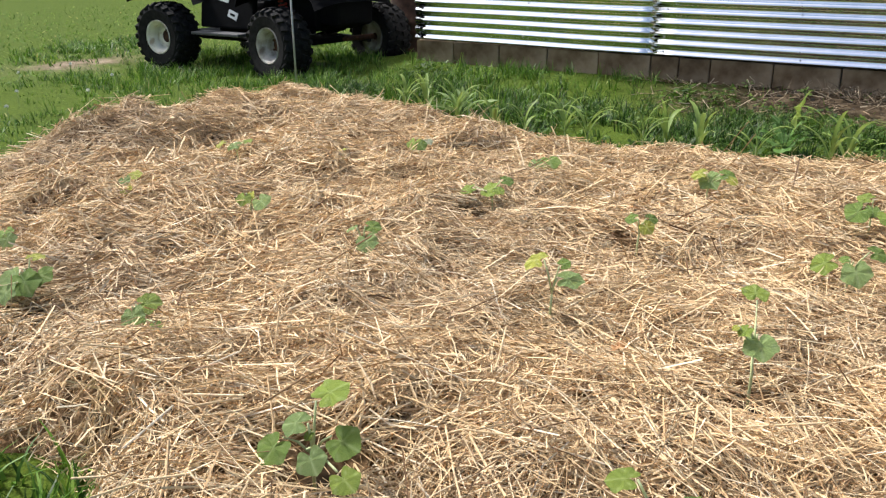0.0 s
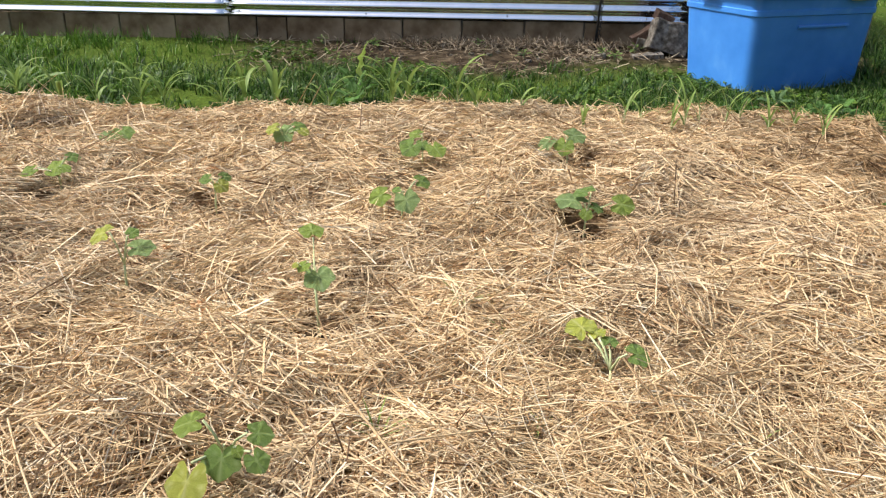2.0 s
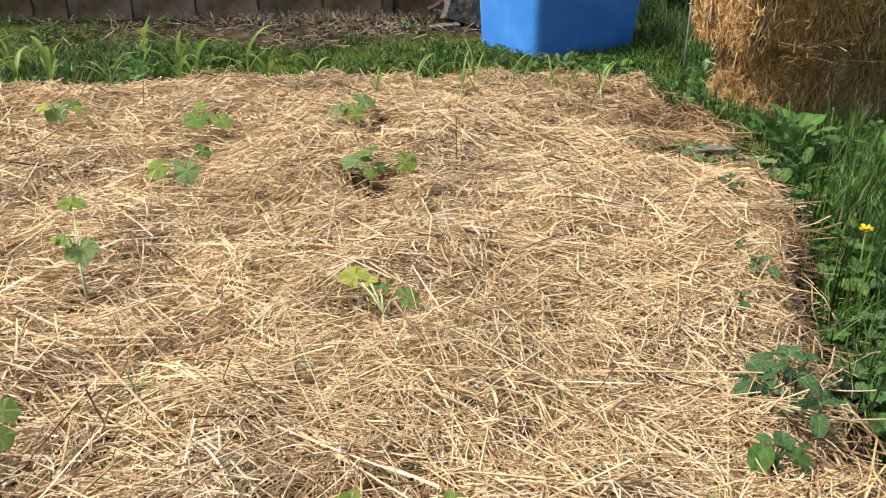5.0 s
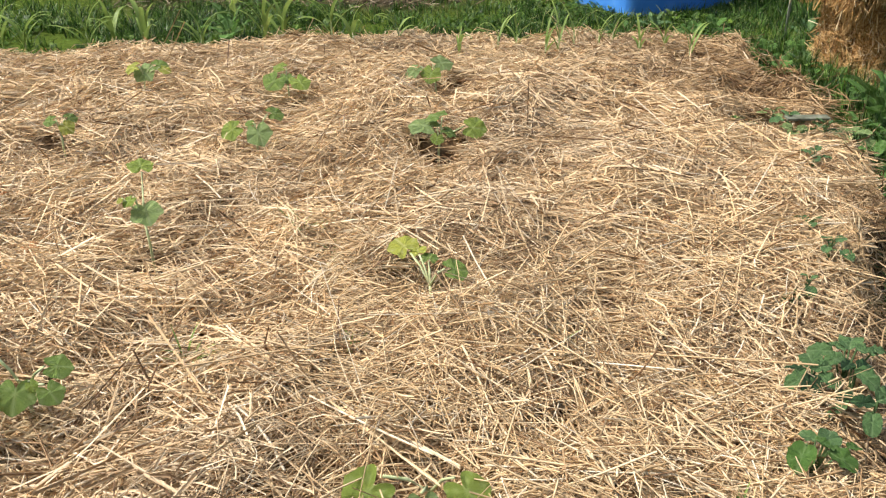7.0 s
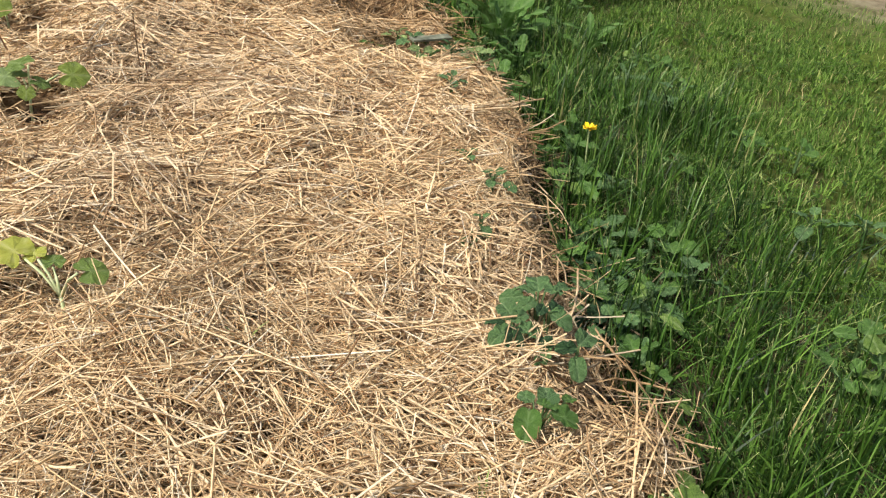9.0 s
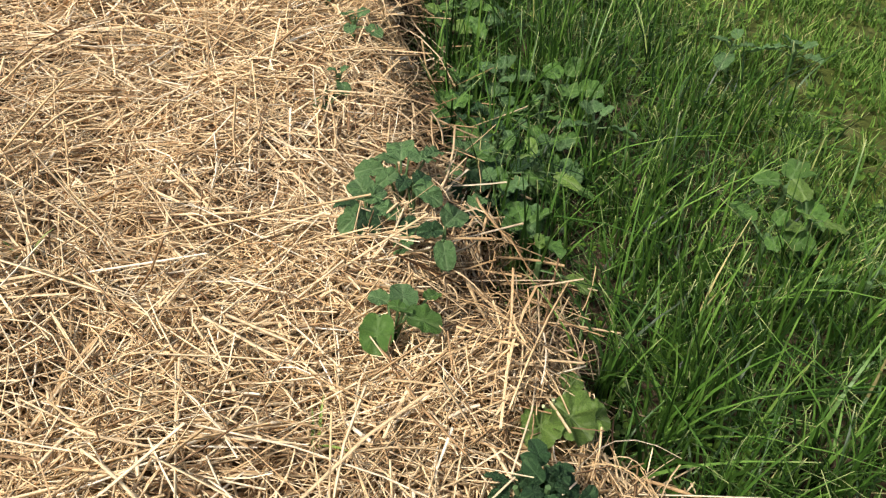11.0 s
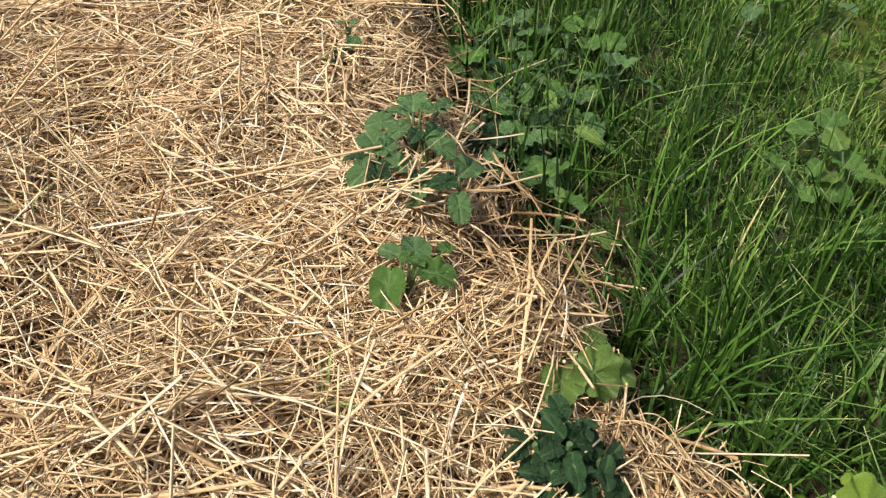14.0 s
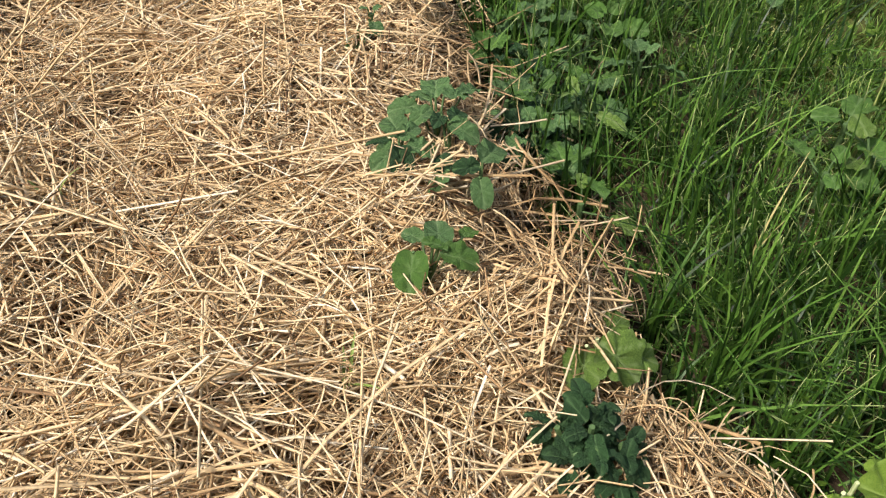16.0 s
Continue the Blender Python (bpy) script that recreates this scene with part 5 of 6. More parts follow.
# ---- straw bales ----
def bale(label, corner, turn, base, length=1.02, wide=0.42, high=0.36, seed=1, lean=0.0):
    g = np.random.default_rng(seed)
    root = thing("straw_bale", label, "straw bale", pose(corner[0], corner[1], base, lean, 0, turn), "stack of straw bales")
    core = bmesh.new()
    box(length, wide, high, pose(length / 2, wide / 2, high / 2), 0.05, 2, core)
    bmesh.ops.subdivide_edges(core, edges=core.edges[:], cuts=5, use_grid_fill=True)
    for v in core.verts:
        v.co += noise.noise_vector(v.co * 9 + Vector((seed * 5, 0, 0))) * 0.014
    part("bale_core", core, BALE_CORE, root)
    V, F, cnt = [], [], 0
    # faces: origin, two edges, outward direction
    faces = (((0, 0, 0), (length, 0, 0), (0, 0, high), (0, -1, 0), 9500), ((0, 0, 0), (0, wide, 0), (0, 0, high), (-1, 0, 0), 4600),
             ((0, 0, high), (length, 0, 0), (0, wide, 0), (0, 0, 1), 2500), ((length, 0, 0), (0, wide, 0), (0, 0, high), (1, 0, 0), 500), ((0, wide, 0), (length, 0, 0), (0, 0, high), (0, 1, 0), 500))
    for o, e1, e2, nrm, n in faces:
        o, e1, e2, nrm = (np.array(q, float) for q in (o, e1, e2, nrm))
        u, v = g.random(n), g.random(n)
        l1, l2 = u * np.linalg.norm(e1), v * np.linalg.norm(e2)
        clod = vnoise(l1, l2, 13, seed) + 0.5 * vnoise(l1, l2, 31, seed + 1)
        worn = 0.045 * (np.abs(2 * u - 1) ** 6 + np.abs(2 * v - 1) ** 6)
        c = o + u[:, None] * e1 + v[:, None] * e2 + nrm * (g.uniform(0.0, 0.03, n) + 0.024 * clod - worn)[:, None]
        d1, d2 = e1 / np.linalg.norm(e1), e2 / np.linalg.norm(e2)
        flake = np.floor(u * np.linalg.norm(e1) / 0.11)
        a = np.where(g.random(n) < (0.7 if nrm[1] < 0 else 0.25), g.normal(1.5, 0.3, n) + 0.35 * np.sin(flake * 2.7) + 0.7 * vnoise(l1, l2, 7, seed + 2), g.uniform(0, math.pi, n))
        way = np.cos(a)[:, None] * d1 + np.sin(a)[:, None] * d2 + nrm * (g.normal(0, 0.22, n) + (g.random(n) < 0.12) * g.uniform(0, 0.9, n))[:, None]
        way /= np.linalg.norm(way, axis=1)[:, None]
        L = np.clip(g.lognormal(math.log(0.08 if nrm[1] < 0 else 0.055), 0.5, n), 0.02, 0.24)
        v_, f_ = prisms(c, np.arctan2(way[:, 1], way[:, 0]), np.arcsin(np.clip(way[:, 2], -1, 1)), L, np.clip(g.lognormal(math.log(0.0027), 0.35, n), 0.0014, 0.005), g.normal(0, 0.12, n) * L, 2)
        V.append(v_)
        F.append(f_ + cnt)
        cnt += len(v_)
    # loose stalks along the upper front edge
    n = 420
    c = np.stack([g.uniform(0.0, length, n), g.normal(-0.012, 0.02, n), high + g.normal(-0.004, 0.016, n)], -1)
    L = g.uniform(0.08, 0.30, n)
    v_, f_ = prisms(c, g.normal(0, 0.45, n), g.normal(-0.08, 0.2, n), L, g.uniform(0.002, 0.0042, n), g.normal(0, 0.12, n) * L, 3)
    V.append(v_)
    F.append(f_ + cnt)
    stalks = new("straw_cover", mesh_np("straw_cover", np.concatenate(V), np.concatenate(F), [BALE_STRAW]))
    stalks.parent = root
    tagged(stalks, "golden brown cut straw stalks", kind="stuff")
    for y in (wide * 0.27, wide * 0.73):
        part("twine", rod([(-0.022, y, -0.0), (-0.022, y, high + 0.02), (length + 0.02, y, high + 0.022), (length + 0.022, y, 0.0)], 0.0025, 5), TWINE, root, "orange baling twine")
    return root


bale("golden brown straw bale lying in grass under another bale", (2.25, 2.80), 18, 0.0, length=0.88, wide=0.38, high=0.31, seed=2)
bale("golden straw bale stacked on top of another bale", (2.07, 2.79), 4, 0.315, length=0.74, seed=3)



# ---- leaves ----
def leaf_mesh(name, mat, outline, veins, seed, cup=0.10, fold=0.05, ripple=0.02, rings=3, n=32, quilt=0.0):
    """A leaf of length 1 along x from its stalk at the origin, its upper side up. outline(a): reach from the middle; veins: headings of the ribs;
    quilt: how far the blade bulges between side veins that leave the middle rib."""
    r_ = random.Random(seed)
    bm = bmesh.new()
    lay = bm.verts.layers.float.new("vein")
    cx = 0.42
    centre = bm.verts.new((cx, 0, 0))
    centre[lay] = 0.6
    rows = []
    p1, p2 = r_.uniform(0, 6), r_.uniform(0, 6)
    for i in range(1, rings + 1):
        s = i / rings
        row = []
        for k in range(n):
            a = 2 * math.pi * k / n
            r = outline(a) * s
            x, y = cx + r * math.cos(a), r * math.sin(a)
            va = math.atan2(y, x + 0.02)
            near = min((abs(math.atan2(math.sin(va - w), math.cos(va - w))) for w in veins), default=1)
            z = -cup * (x - 0.3) ** 2 + fold * min(near, 0.35) / 0.35 * s - fold * 0.5 + ripple * s * math.sin(5 * a + p1) + 0.6 * ripple * s * math.sin(9 * a + p2) - 0.12 * cup * 4 * y * y
            rib = max(0.0, 1 - near / 0.09) * 0.7
            if quilt:
                side = abs(math.sin(math.pi * (x - 0.75 * abs(y)) / 0.17 + p1 * (1 if y > 0 else 1.15)))
                z += quilt * (side ** 0.6 * min(1.0, abs(y) / 0.06) - 0.5) * (1.15 - s) + 0.30 * abs(y) - quilt * 0.8 * s ** 4 * math.sin(7 * a + p2)
                rib = max(max(0.0, 1 - side / 0.28) * 0.6, max(0.0, 1 - abs(y) / 0.02) * 0.8)
            v = bm.verts.new((x, y, z))
            v[lay] = min(rib, 0.8)
            row.append(v)
        rows.append(row)
    for k in range(n):
        bm.faces.new((centre, rows[0][k], rows[0][(k + 1) % n]))
    for a, b in zip(rows, rows[1:]):
        for k in range(n):
            bm.faces.new((a[k], b[k], b[(k + 1) % n], a[(k + 1) % n]))
    me = bpy.data.meshes.new(name)
    bm.to_mesh(me)
    bm.free()
    me.materials.append(mat)
    me.shade_smooth()
    return me


def squash_outline(a):
    notch = 0.30 * math.exp(-((math.atan2(math.sin(a - math.pi), math.cos(a - math.pi))) / 0.28) ** 2)
    lobes = 0.032 * math.cos(5 * a) + 0.014 * math.cos(10 * a + 0.5) + 0.010 * math.cos(23 * a)
    return 0.52 + lobes - notch + 0.03 * math.cos(a)


def round_outline(a):
    return 0.44 + 0.06 * math.cos(2 * a) + 0.010 * math.cos(19 * a) - 0.08 * math.exp(-((math.atan2(math.sin(a - math.pi), math.cos(a - math.pi))) / 0.3) ** 2)


def pointed_outline(a):
    return 0.30 + 0.26 * max(0, math.cos(a)) ** 3 + 0.12 * abs(math.cos(a)) + 0.014 * math.cos(21 * a)


def ovate_outline(a):
    return 0.395 + 0.07 * math.cos(2 * a) + 0.035 * math.cos(a) + 0.012 * math.cos(3 * a) + 0.008 * math.cos(17 * a)


def lance_outline(a):
    return 0.165 / max(0.20, math.sqrt((0.24 * math.cos(a)) ** 2 + math.sin(a) ** 2)) * (1 + 0.04 * math.cos(11 * a)) * 0.86


def oval_outline(a):
    return 0.21 / max(0.21, math.sqrt((0.42 * math.cos(a)) ** 2 + math.sin(a) ** 2)) * (1 + 0.03 * math.cos(13 * a)) * 0.95


def lobed_outline(a):
    return 0.45 + 0.05 * math.cos(a - 0.4) + 0.03 * math.cos(3 * a + 0.7) + 0.018 * math.cos(11 * a) + 0.012 * math.cos(17 * a)


FAN = (0.0, 0.65, -0.65, 1.25, -1.25)
RIBS = (0.0, 0.45, -0.45, 0.9, -0.9)
LEAVES = {}


def leaf_data(kind, mat, variant):
    key = (kind, mat.name, variant)
    if key not in LEAVES:
        spec = {"squash": (squash_outline, FAN, 0.22, 0.026, 0.03), "ovate": (ovate_outline, (0.0, 0.5, -0.5), 0.45, 0.04, 0.022), "round": (round_outline, RIBS, 0.25, 0.06, 0.03), "pointed": (pointed_outline, RIBS, 0.35, 0.06, 0.02),
                "lance": (lance_outline, (0.0,), 0.45, 0.05, 0.03), "lobed": (lobed_outline, (0.0, 0.8, -0.8), 0.3, 0.03, 0.04), "crinkled": (lobed_outline, (0.0, 0.8, -0.8), 0.35, 0.035, 0.05), "oval": (oval_outline, RIBS, 0.5, 0.07, 0.03)}[kind]
        LEAVES[key] = leaf_mesh("leaf", mat, spec[0], spec[1], 10 * variant + len(kind), spec[2], spec[3], spec[4], {"squash": 4, "ovate": 7, "pointed": 6, "crinkled": 7}.get(kind, 4), 42 if kind in ("squash", "ovate", "crinkled") else 30, {"ovate": 0.05, "pointed": 0.045, "crinkled": 0.06, "round": 0.03}.get(kind, 0.0))
    return LEAVES[key]


def add_leaf(parent, kind, mat, variant, place, heading, tilt, roll, size, label=""):
    ob = new("leaf", leaf_data(kind, mat, variant))
    ob.parent = parent
    face = 0.45 if kind == "squash" else 0.15
    ob.matrix_local = Matrix.Translation(place) @ Matrix.Rotation(face, 4, "X") @ Matrix.Rotation(heading, 4, "Z") @ Matrix.Rotation(tilt, 4, "Y") @ Matrix.Rotation(roll, 4, "X") @ Matrix.Scale(size, 4)
    return tagged(ob, label)


GREEN, LIME, YELLOW, DUSTY, FADED = LEAF_GREEN, LEAF_LIME, LEAF_YELLOW, LEAF_DUSTY, LEAF_FADED
SAID = {GREEN: "", LIME: "lime green leaf", YELLOW: "yellowing leaf", DUSTY: "dusty grey-green leaf", FADED: "withered pale leaf"}


def squash(x, y, *leaves):
    """A young squash plant: each leaf by its offset from the stem's foot, height, width and colour."""
    r_ = random.Random(int(1000 * x) * 31 + int(1000 * y))
    z0 = 0.07
    kinds = {q[4] for q in leaves}
    tone = "with yellowing leaves" if YELLOW in kinds else ("with bright lime green leaves" if LIME in kinds else "with dusty green leaves")
    root = thing("squash_plant", "young squash plant %s growing through straw" % tone, "plant", pose(x, y, z0), "squash plants in the straw bed")
    tall = max(0.03, 0.55 * min(q[2] for q in leaves) + 0.012)
    mx, my = sum(q[0] for q in leaves) / len(leaves), sum(q[1] for q in leaves) / len(leaves)
    crown = Vector((0.25 * mx, 0.25 * my, tall))
    stem = rod([(0, 0, -0.08), (0.1 * mx, 0.1 * my, tall * 0.4), crown], 0.0034, 7, None, 0.75)
    for dx, dy, h, size, mat in leaves:
        rise = max(0.0, 0.062 - h)
        away = Vector((x - 0.4, y + 0.13)).normalized() * (2.0 * rise)
        c = Vector((dx - away.x, dy - away.y, h + rise + 0.012))
        dx, dy = c.x, c.y
        out = Vector((dx - crown.x, dy - crown.y, 0))
        if out.length < 0.008:
            out = Vector((r_.uniform(-1, 1), -1, 0))
        heading = math.atan2(out.y, out.x) + r_.uniform(-0.3, 0.3)
        tilt = r_.uniform(0.0, 0.4)
        back = Vector((math.cos(heading), math.sin(heading), -math.tan(tilt) * 0.8)) * (0.38 * size)
        foot = c - back
        mid = (crown + foot) / 2 + Vector((0, 0, 0.008))
        part("leaf_stalk", rod([crown, mid, foot], 0.0024, 6, None, 0.8), STEM, root, smooth=True)
        add_leaf(root, "squash", mat, r_.randrange(3), foot, heading, tilt, r_.uniform(-0.3, 0.3), 0.92 * size, SAID[mat])
    part("stem", stem, STEM, root, smooth=True)


squash(-0.53, 0.77, (0.016, 0.030, 0.113, 0.065, LIME), (-0.048, -0.042, 0.049, 0.056, GREEN), (-0.021, -0.011, 0.078, 0.051, DUSTY), (0.005, -0.021, 0.035, 0.051, DUSTY), (0.033, 0.027, 0.044, 0.061, GREEN), (0.081, -0.036, 0.035, 0.049, LIME), (-0.006, -0.003, 0.058, 0.021, LIME))
squash(-1.17, 0.96, (-0.008, -0.013, 0.043, 0.059, DUSTY), (0.011, 0.018, 0.056, 0.059, LIME), (0.076, -0.022, 0.035, 0.031, GREEN), (0.027, -0.020, 0.035, 0.028, GREEN))
squash(-1.56, 0.97, (-0.018, -0.030, 0.050, 0.091, DUSTY), (0.001, 0.021, 0.081, 0.045, YELLOW), (0.004, -0.026, 0.035, 0.075, GREEN), (0.018, 0.016, 0.035, 0.058, GREEN), (0.025, -0.082, 0.035, 0.056, DUSTY))
squash(-1.93, 1.13, (0.010, 0.000, 0.035, 0.057, GREEN), (0.069, -0.029, 0.035, 0.048, DUSTY))
squash(-2.08, 1.67, (-0.006, -0.011, 0.045, 0.061, DUSTY), (0.016, 0.025, 0.056, 0.053, YELLOW), (0.082, -0.068, 0.035, 0.048, YELLOW))
squash(-1.59, 1.75, (-0.015, -0.018, 0.045, 0.052, LIME), (0.049, -0.010, 0.035, 0.064, DUSTY), (-0.004, -0.003, 0.051, 0.041, YELLOW))
squash(-2.11, 2.23, (-0.056, -0.037, 0.075, 0.056, YELLOW), (-0.014, -0.004, 0.063, 0.065, DUSTY), (0.020, 0.034, 0.069, 0.046, LIME))
squash(-1.70, 2.38, (0.027, -0.076, 0.035, 0.054, LIME), (-0.009, 0.000, 0.061, 0.038, YELLOW))
squash(-1.59, 2.74, (-0.016, -0.018, 0.037, 0.066, LIME), (0.036, -0.047, 0.035, 0.051, GREEN), (0.033, 0.014, 0.037, 0.042, FADED))
squash(-1.02, 2.77, (0.016, -0.029, 0.035, 0.083, GREEN), (-0.014, -0.091, 0.035, 0.054, DUSTY))
squash(-0.97, 2.22, (-0.072, -0.033, 0.059, 0.056, LIME), (-0.007, 0.002, 0.062, 0.074, LIME), (0.033, 0.031, 0.079, 0.050, GREEN), (0.015, 0.007, 0.049, 0.041, LIME))
squash(-1.07, 1.64, (0.021, -0.020, 0.035, 0.065, DUSTY), (0.020, 0.020, 0.064, 0.050, GREEN), (-0.027, -0.013, 0.065, 0.038, DUSTY))
squash(-0.41, 2.74, (-0.030, 0.001, 0.070, 0.063, YELLOW), (0.004, 0.007, 0.062, 0.084, DUSTY), (0.059, 0.024, 0.067, 0.063, GREEN), (0.075, 0.022, 0.053, 0.046, YELLOW))
squash(0.11, 2.67, (-0.040, -0.010, 0.035, 0.079, GREEN), (0.047, -0.030, 0.035, 0.075, LIME), (-0.023, 0.010, 0.077, 0.054, LIME), (-0.001, -0.002, 0.045, 0.050, GREEN))
squash(0.62, 2.73, (-0.077, 0.004, 0.043, 0.069, DUSTY), (-0.014, -0.004, 0.039, 0.073, LIME), (0.018, 0.007, 0.070, 0.085, DUSTY))
squash(0.11, 2.09, (-0.061, -0.008, 0.046, 0.067, LIME), (0.011, -0.003, 0.036, 0.074, DUSTY), (0.055, 0.018, 0.082, 0.055, GREEN), (-0.015, 0.003, 0.063, 0.029, GREEN))
squash(0.62, 2.02, (-0.035, 0.009, 0.064, 0.094, DUSTY), (0.030, -0.002, 0.056, 0.047, GREEN), (0.096, -0.005, 0.068, 0.070, LIME), (0.003, -0.007, 0.035, 0.038, LIME), (-0.005, 0.014, 0.088, 0.066, GREEN))
squash(-0.44, 2.10, (-0.022, 0.002, 0.075, 0.041, GREEN), (0.029, 0.019, 0.073, 0.041, GREEN), (0.018, 0.007, 0.052, 0.046, YELLOW))
squash(-0.46, 1.54, (-0.044, -0.000, 0.114, 0.063, YELLOW), (0.032, 0.023, 0.072, 0.068, DUSTY), (0.017, 0.027, 0.105, 0.033, GREEN))
squash(0.015, 1.42, (-0.030, 0.100, 0.140, 0.056, LIME), (0.008, -0.020, 0.104, 0.066, DUSTY), (-0.021, -0.021, 0.122, 0.032, LIME), (-0.038, -0.025, 0.122, 0.016, YELLOW))
squash(0.60, 1.16, (-0.050, 0.085, 0.075, 0.062, YELLOW), (-0.002, 0.055, 0.068, 0.034, GREEN), (0.044, 0.018, 0.066, 0.052, GREEN), (-0.024, 0.072, 0.074, 0.036, YELLOW))
squash(-0.01, 0.89, (-0.047, -0.011, 0.084, 0.053, LIME), (-0.040, -0.062, 0.035, 0.070, YELLOW), (-0.007, -0.006, 0.035, 0.059, GREEN), (0.047, 0.018, 0.051, 0.045, GREEN), (0.047, -0.011, 0.035, 0.040, GREEN), (0.015, 0.003, 0.036, 0.020, LIME))
squash(0.599, 0.661, (-0.066, 0.000, 0.038, 0.069, LIME), (0.054, -0.003, 0.042, 0.061, LIME), (0.006, -0.018, 0.035, 0.050, DUSTY))


# ---- corn seedlings ----
def ribbon(bm, root, heading, length, width, rise, droop, r_):
    """An arching blade with a folded middle."""
    pts = []
    n = 9
    a, p = heading, rise
    pos = Vector(root)
    rows = []
    for i in range(n):
        s = i / (n - 1)
        w = width * (0.55 + 0.9 * s) * (1 - s ** 2.2) if s < 1 else 0.0004
        side = Vector((-math.sin(a), math.cos(a), 0))
        up = Vector((-math.cos(a) * math.sin(p), -math.sin(a) * math.sin(p), math.cos(p)))
        w = max(w, 0.0006)
        rows.append([bm.verts.new(pos - side * w / 2 + up * w * 0.18), bm.verts.new(pos), bm.verts.new(pos + side * w / 2 + up * w * 0.18)])
        pos = pos + Vector((math.cos(a) * math.cos(p), math.sin(a) * math.cos(p), math.sin(p))) * (length / (n - 1))
        p -= droop / (n - 1) * (0.4 + 1.2 * s)
        a += r_.uniform(-0.05, 0.05)
    for a_, b_ in zip(rows, rows[1:]):
        for j in range(2):
            bm.faces.new((a_[j], a_[j + 1], b_[j + 1], b_[j]))


def corn(x, y, tall, blades_n, seed):
    r_ = random.Random(seed)
    z0 = max(float(bed_z(np.array([x]), np.array([y]))[0]), float(ground_z(x, y)))
    root = thing("corn_seedling", "young green corn seedling with arching blades in straw", "plant", pose(x, y, z0, 0, 0, r_.uniform(0, 360)), "corn seedlings along the bed's edge")
    part("stalk", rod([(0, 0, -0.04), (0.002, 0, tall * 0.25), (0.004, 0.002, tall * 0.5)], 0.0045, 7, None, 0.6), STEM, root)
    for k in range(blades_n):
        bm = bmesh.new()
        h = tall * (0.16 + 0.34 * k / max(1, blades_n - 1))
        ribbon(bm, (0.002, 0, h), k * math.pi + r_.uniform(-0.7, 0.7), tall * r_.uniform(0.7, 1.05), r_.uniform(0.019, 0.029) * (1.0 if x < 0.7 else 0.55), r_.uniform(1.05, 1.45), r_.uniform(1.0, 2.4), r_)
        part("blade", bm, CORN, root, smooth=True)


CORN_ROW = [(-2.20, 3.57, .17), (-2.13, 3.65, .19), (-1.92, 3.62, .2), (-1.88, 3.58, .14), (-1.57, 3.37, .18), (-1.47, 3.49, .16), (-1.28, 3.54, .19), (-1.11, 3.39, .22), (-0.88, 3.49, .2), (-0.82, 3.62, .17),
            (-0.63, 3.48, .2), (-0.40, 3.53, .17), (-0.11, 3.45, .2), (-0.05, 3.58, .2), (0.19, 3.37, .2), (0.27, 3.43, .15), (0.46, 3.50, .13), (0.87, 3.21, .18), (1.07, 3.25, .17), (1.13, 3.29, .22),
            (1.29, 3.28, .2), (1.45, 3.22, .17), (1.63, 3.14, .2), (0.72, 3.30, .15), (0.96, 3.36, .19), (1.21, 3.38, .21), (1.37, 3.36, .18), (1.56, 3.27, .16)]
for k, (x, y, h) in enumerate(CORN_ROW):
    corn(x, y, h * (1.2 if x < 0.7 else 0.95), 6 if h > 0.16 and x < 0.7 else 4, 50 + k)


# ---- weeds ----
WEED_STEM, *_ = material("weed_stem", (0.07, 0.12, 0.04), 0.6)

def rosette(name, label, category, x, y, z, kind, mat, count, size, seed, tilt=(-0.6, 0.2), spread=0.02, group="weeds"):
    """Leaves on short stalks round one root."""
    r_ = random.Random(seed)
    root = thing(name, label, category, pose(x, y, z, 0, 0, r_.uniform(0, 360)), group)
    stem = rod([(0, 0, -0.04), (0, 0, 0.012)], 0.004, 6)
    for k in range(count):
        a = k * 2.4 + r_.uniform(-0.3, 0.3)
        t = k / max(1, count - 1)
        reach = spread * (1.0 - 0.75 * t) * r_.uniform(0.7, 1.3)
        foot = Vector((reach * math.cos(a), reach * math.sin(a), 0.008 + 0.5 * size * t * r_.uniform(0.5, 1.0)))
        part("leaf_stalk", rod([(0, 0, 0), foot], 0.0013, 5), WEED_STEM, root)
        add_leaf(root, kind, mat, k % 3, foot, a, tilt[0] * t + tilt[1] * (1 - t) + r_.uniform(-0.15, 0.15), r_.uniform(-0.35, 0.35), size * (1 - 0.45 * t) * r_.uniform(0.8, 1.15))
    part("stem", stem, WEED_STEM, root)
    return root


LEAF_LETTUCE = leaf_material("lime_lettuce_leaf", (0.15, 0.25, 0.03), (0.26, 0.38, 0.055), (0.32, 0.43, 0.11))


def on_bed(x, y):
    return float(bed_z(np.array([x]), np.array([y]))[0])


def sprig(name, label, foot, kind, mats, leaves, top=0.125, group="weeds"):
    """A weed whose leaves are given by place, height over the straw, heading, tilt and size."""
    x, y = foot
    z = max(on_bed(x, y), float(ground_z(x, y))) + 0.012
    root = thing(name, label, "weed", pose(x, y, z), group)
    r_ = random.Random(int(4000 * x + 900 * y))
    for k, (lx, ly, h, head, tilt, size) in enumerate(leaves):
        c = Vector((lx - x, ly - y, top + h - 0.055 - z))
        head = radians(head)
        out = Vector((math.cos(head), math.sin(head), -math.tan(tilt))) * (0.42 * size)
        tip = c - out
        part("leaf_stalk", rod([(0.1 * tip.x, 0.1 * tip.y, 0.0), (0.6 * tip.x, 0.6 * tip.y, 0.65 * tip.z), tip], 0.0016, 5), WEED_STEM, root)
        add_leaf(root, kind, mats[k % len(mats)], k % 3, tip, head, tilt, r_.uniform(-0.35, 0.35), size)
    part("stem", rod([(0, 0, -0.05), (0, 0, 0.03)], 0.0022, 6), WEED_STEM, root)
    return root


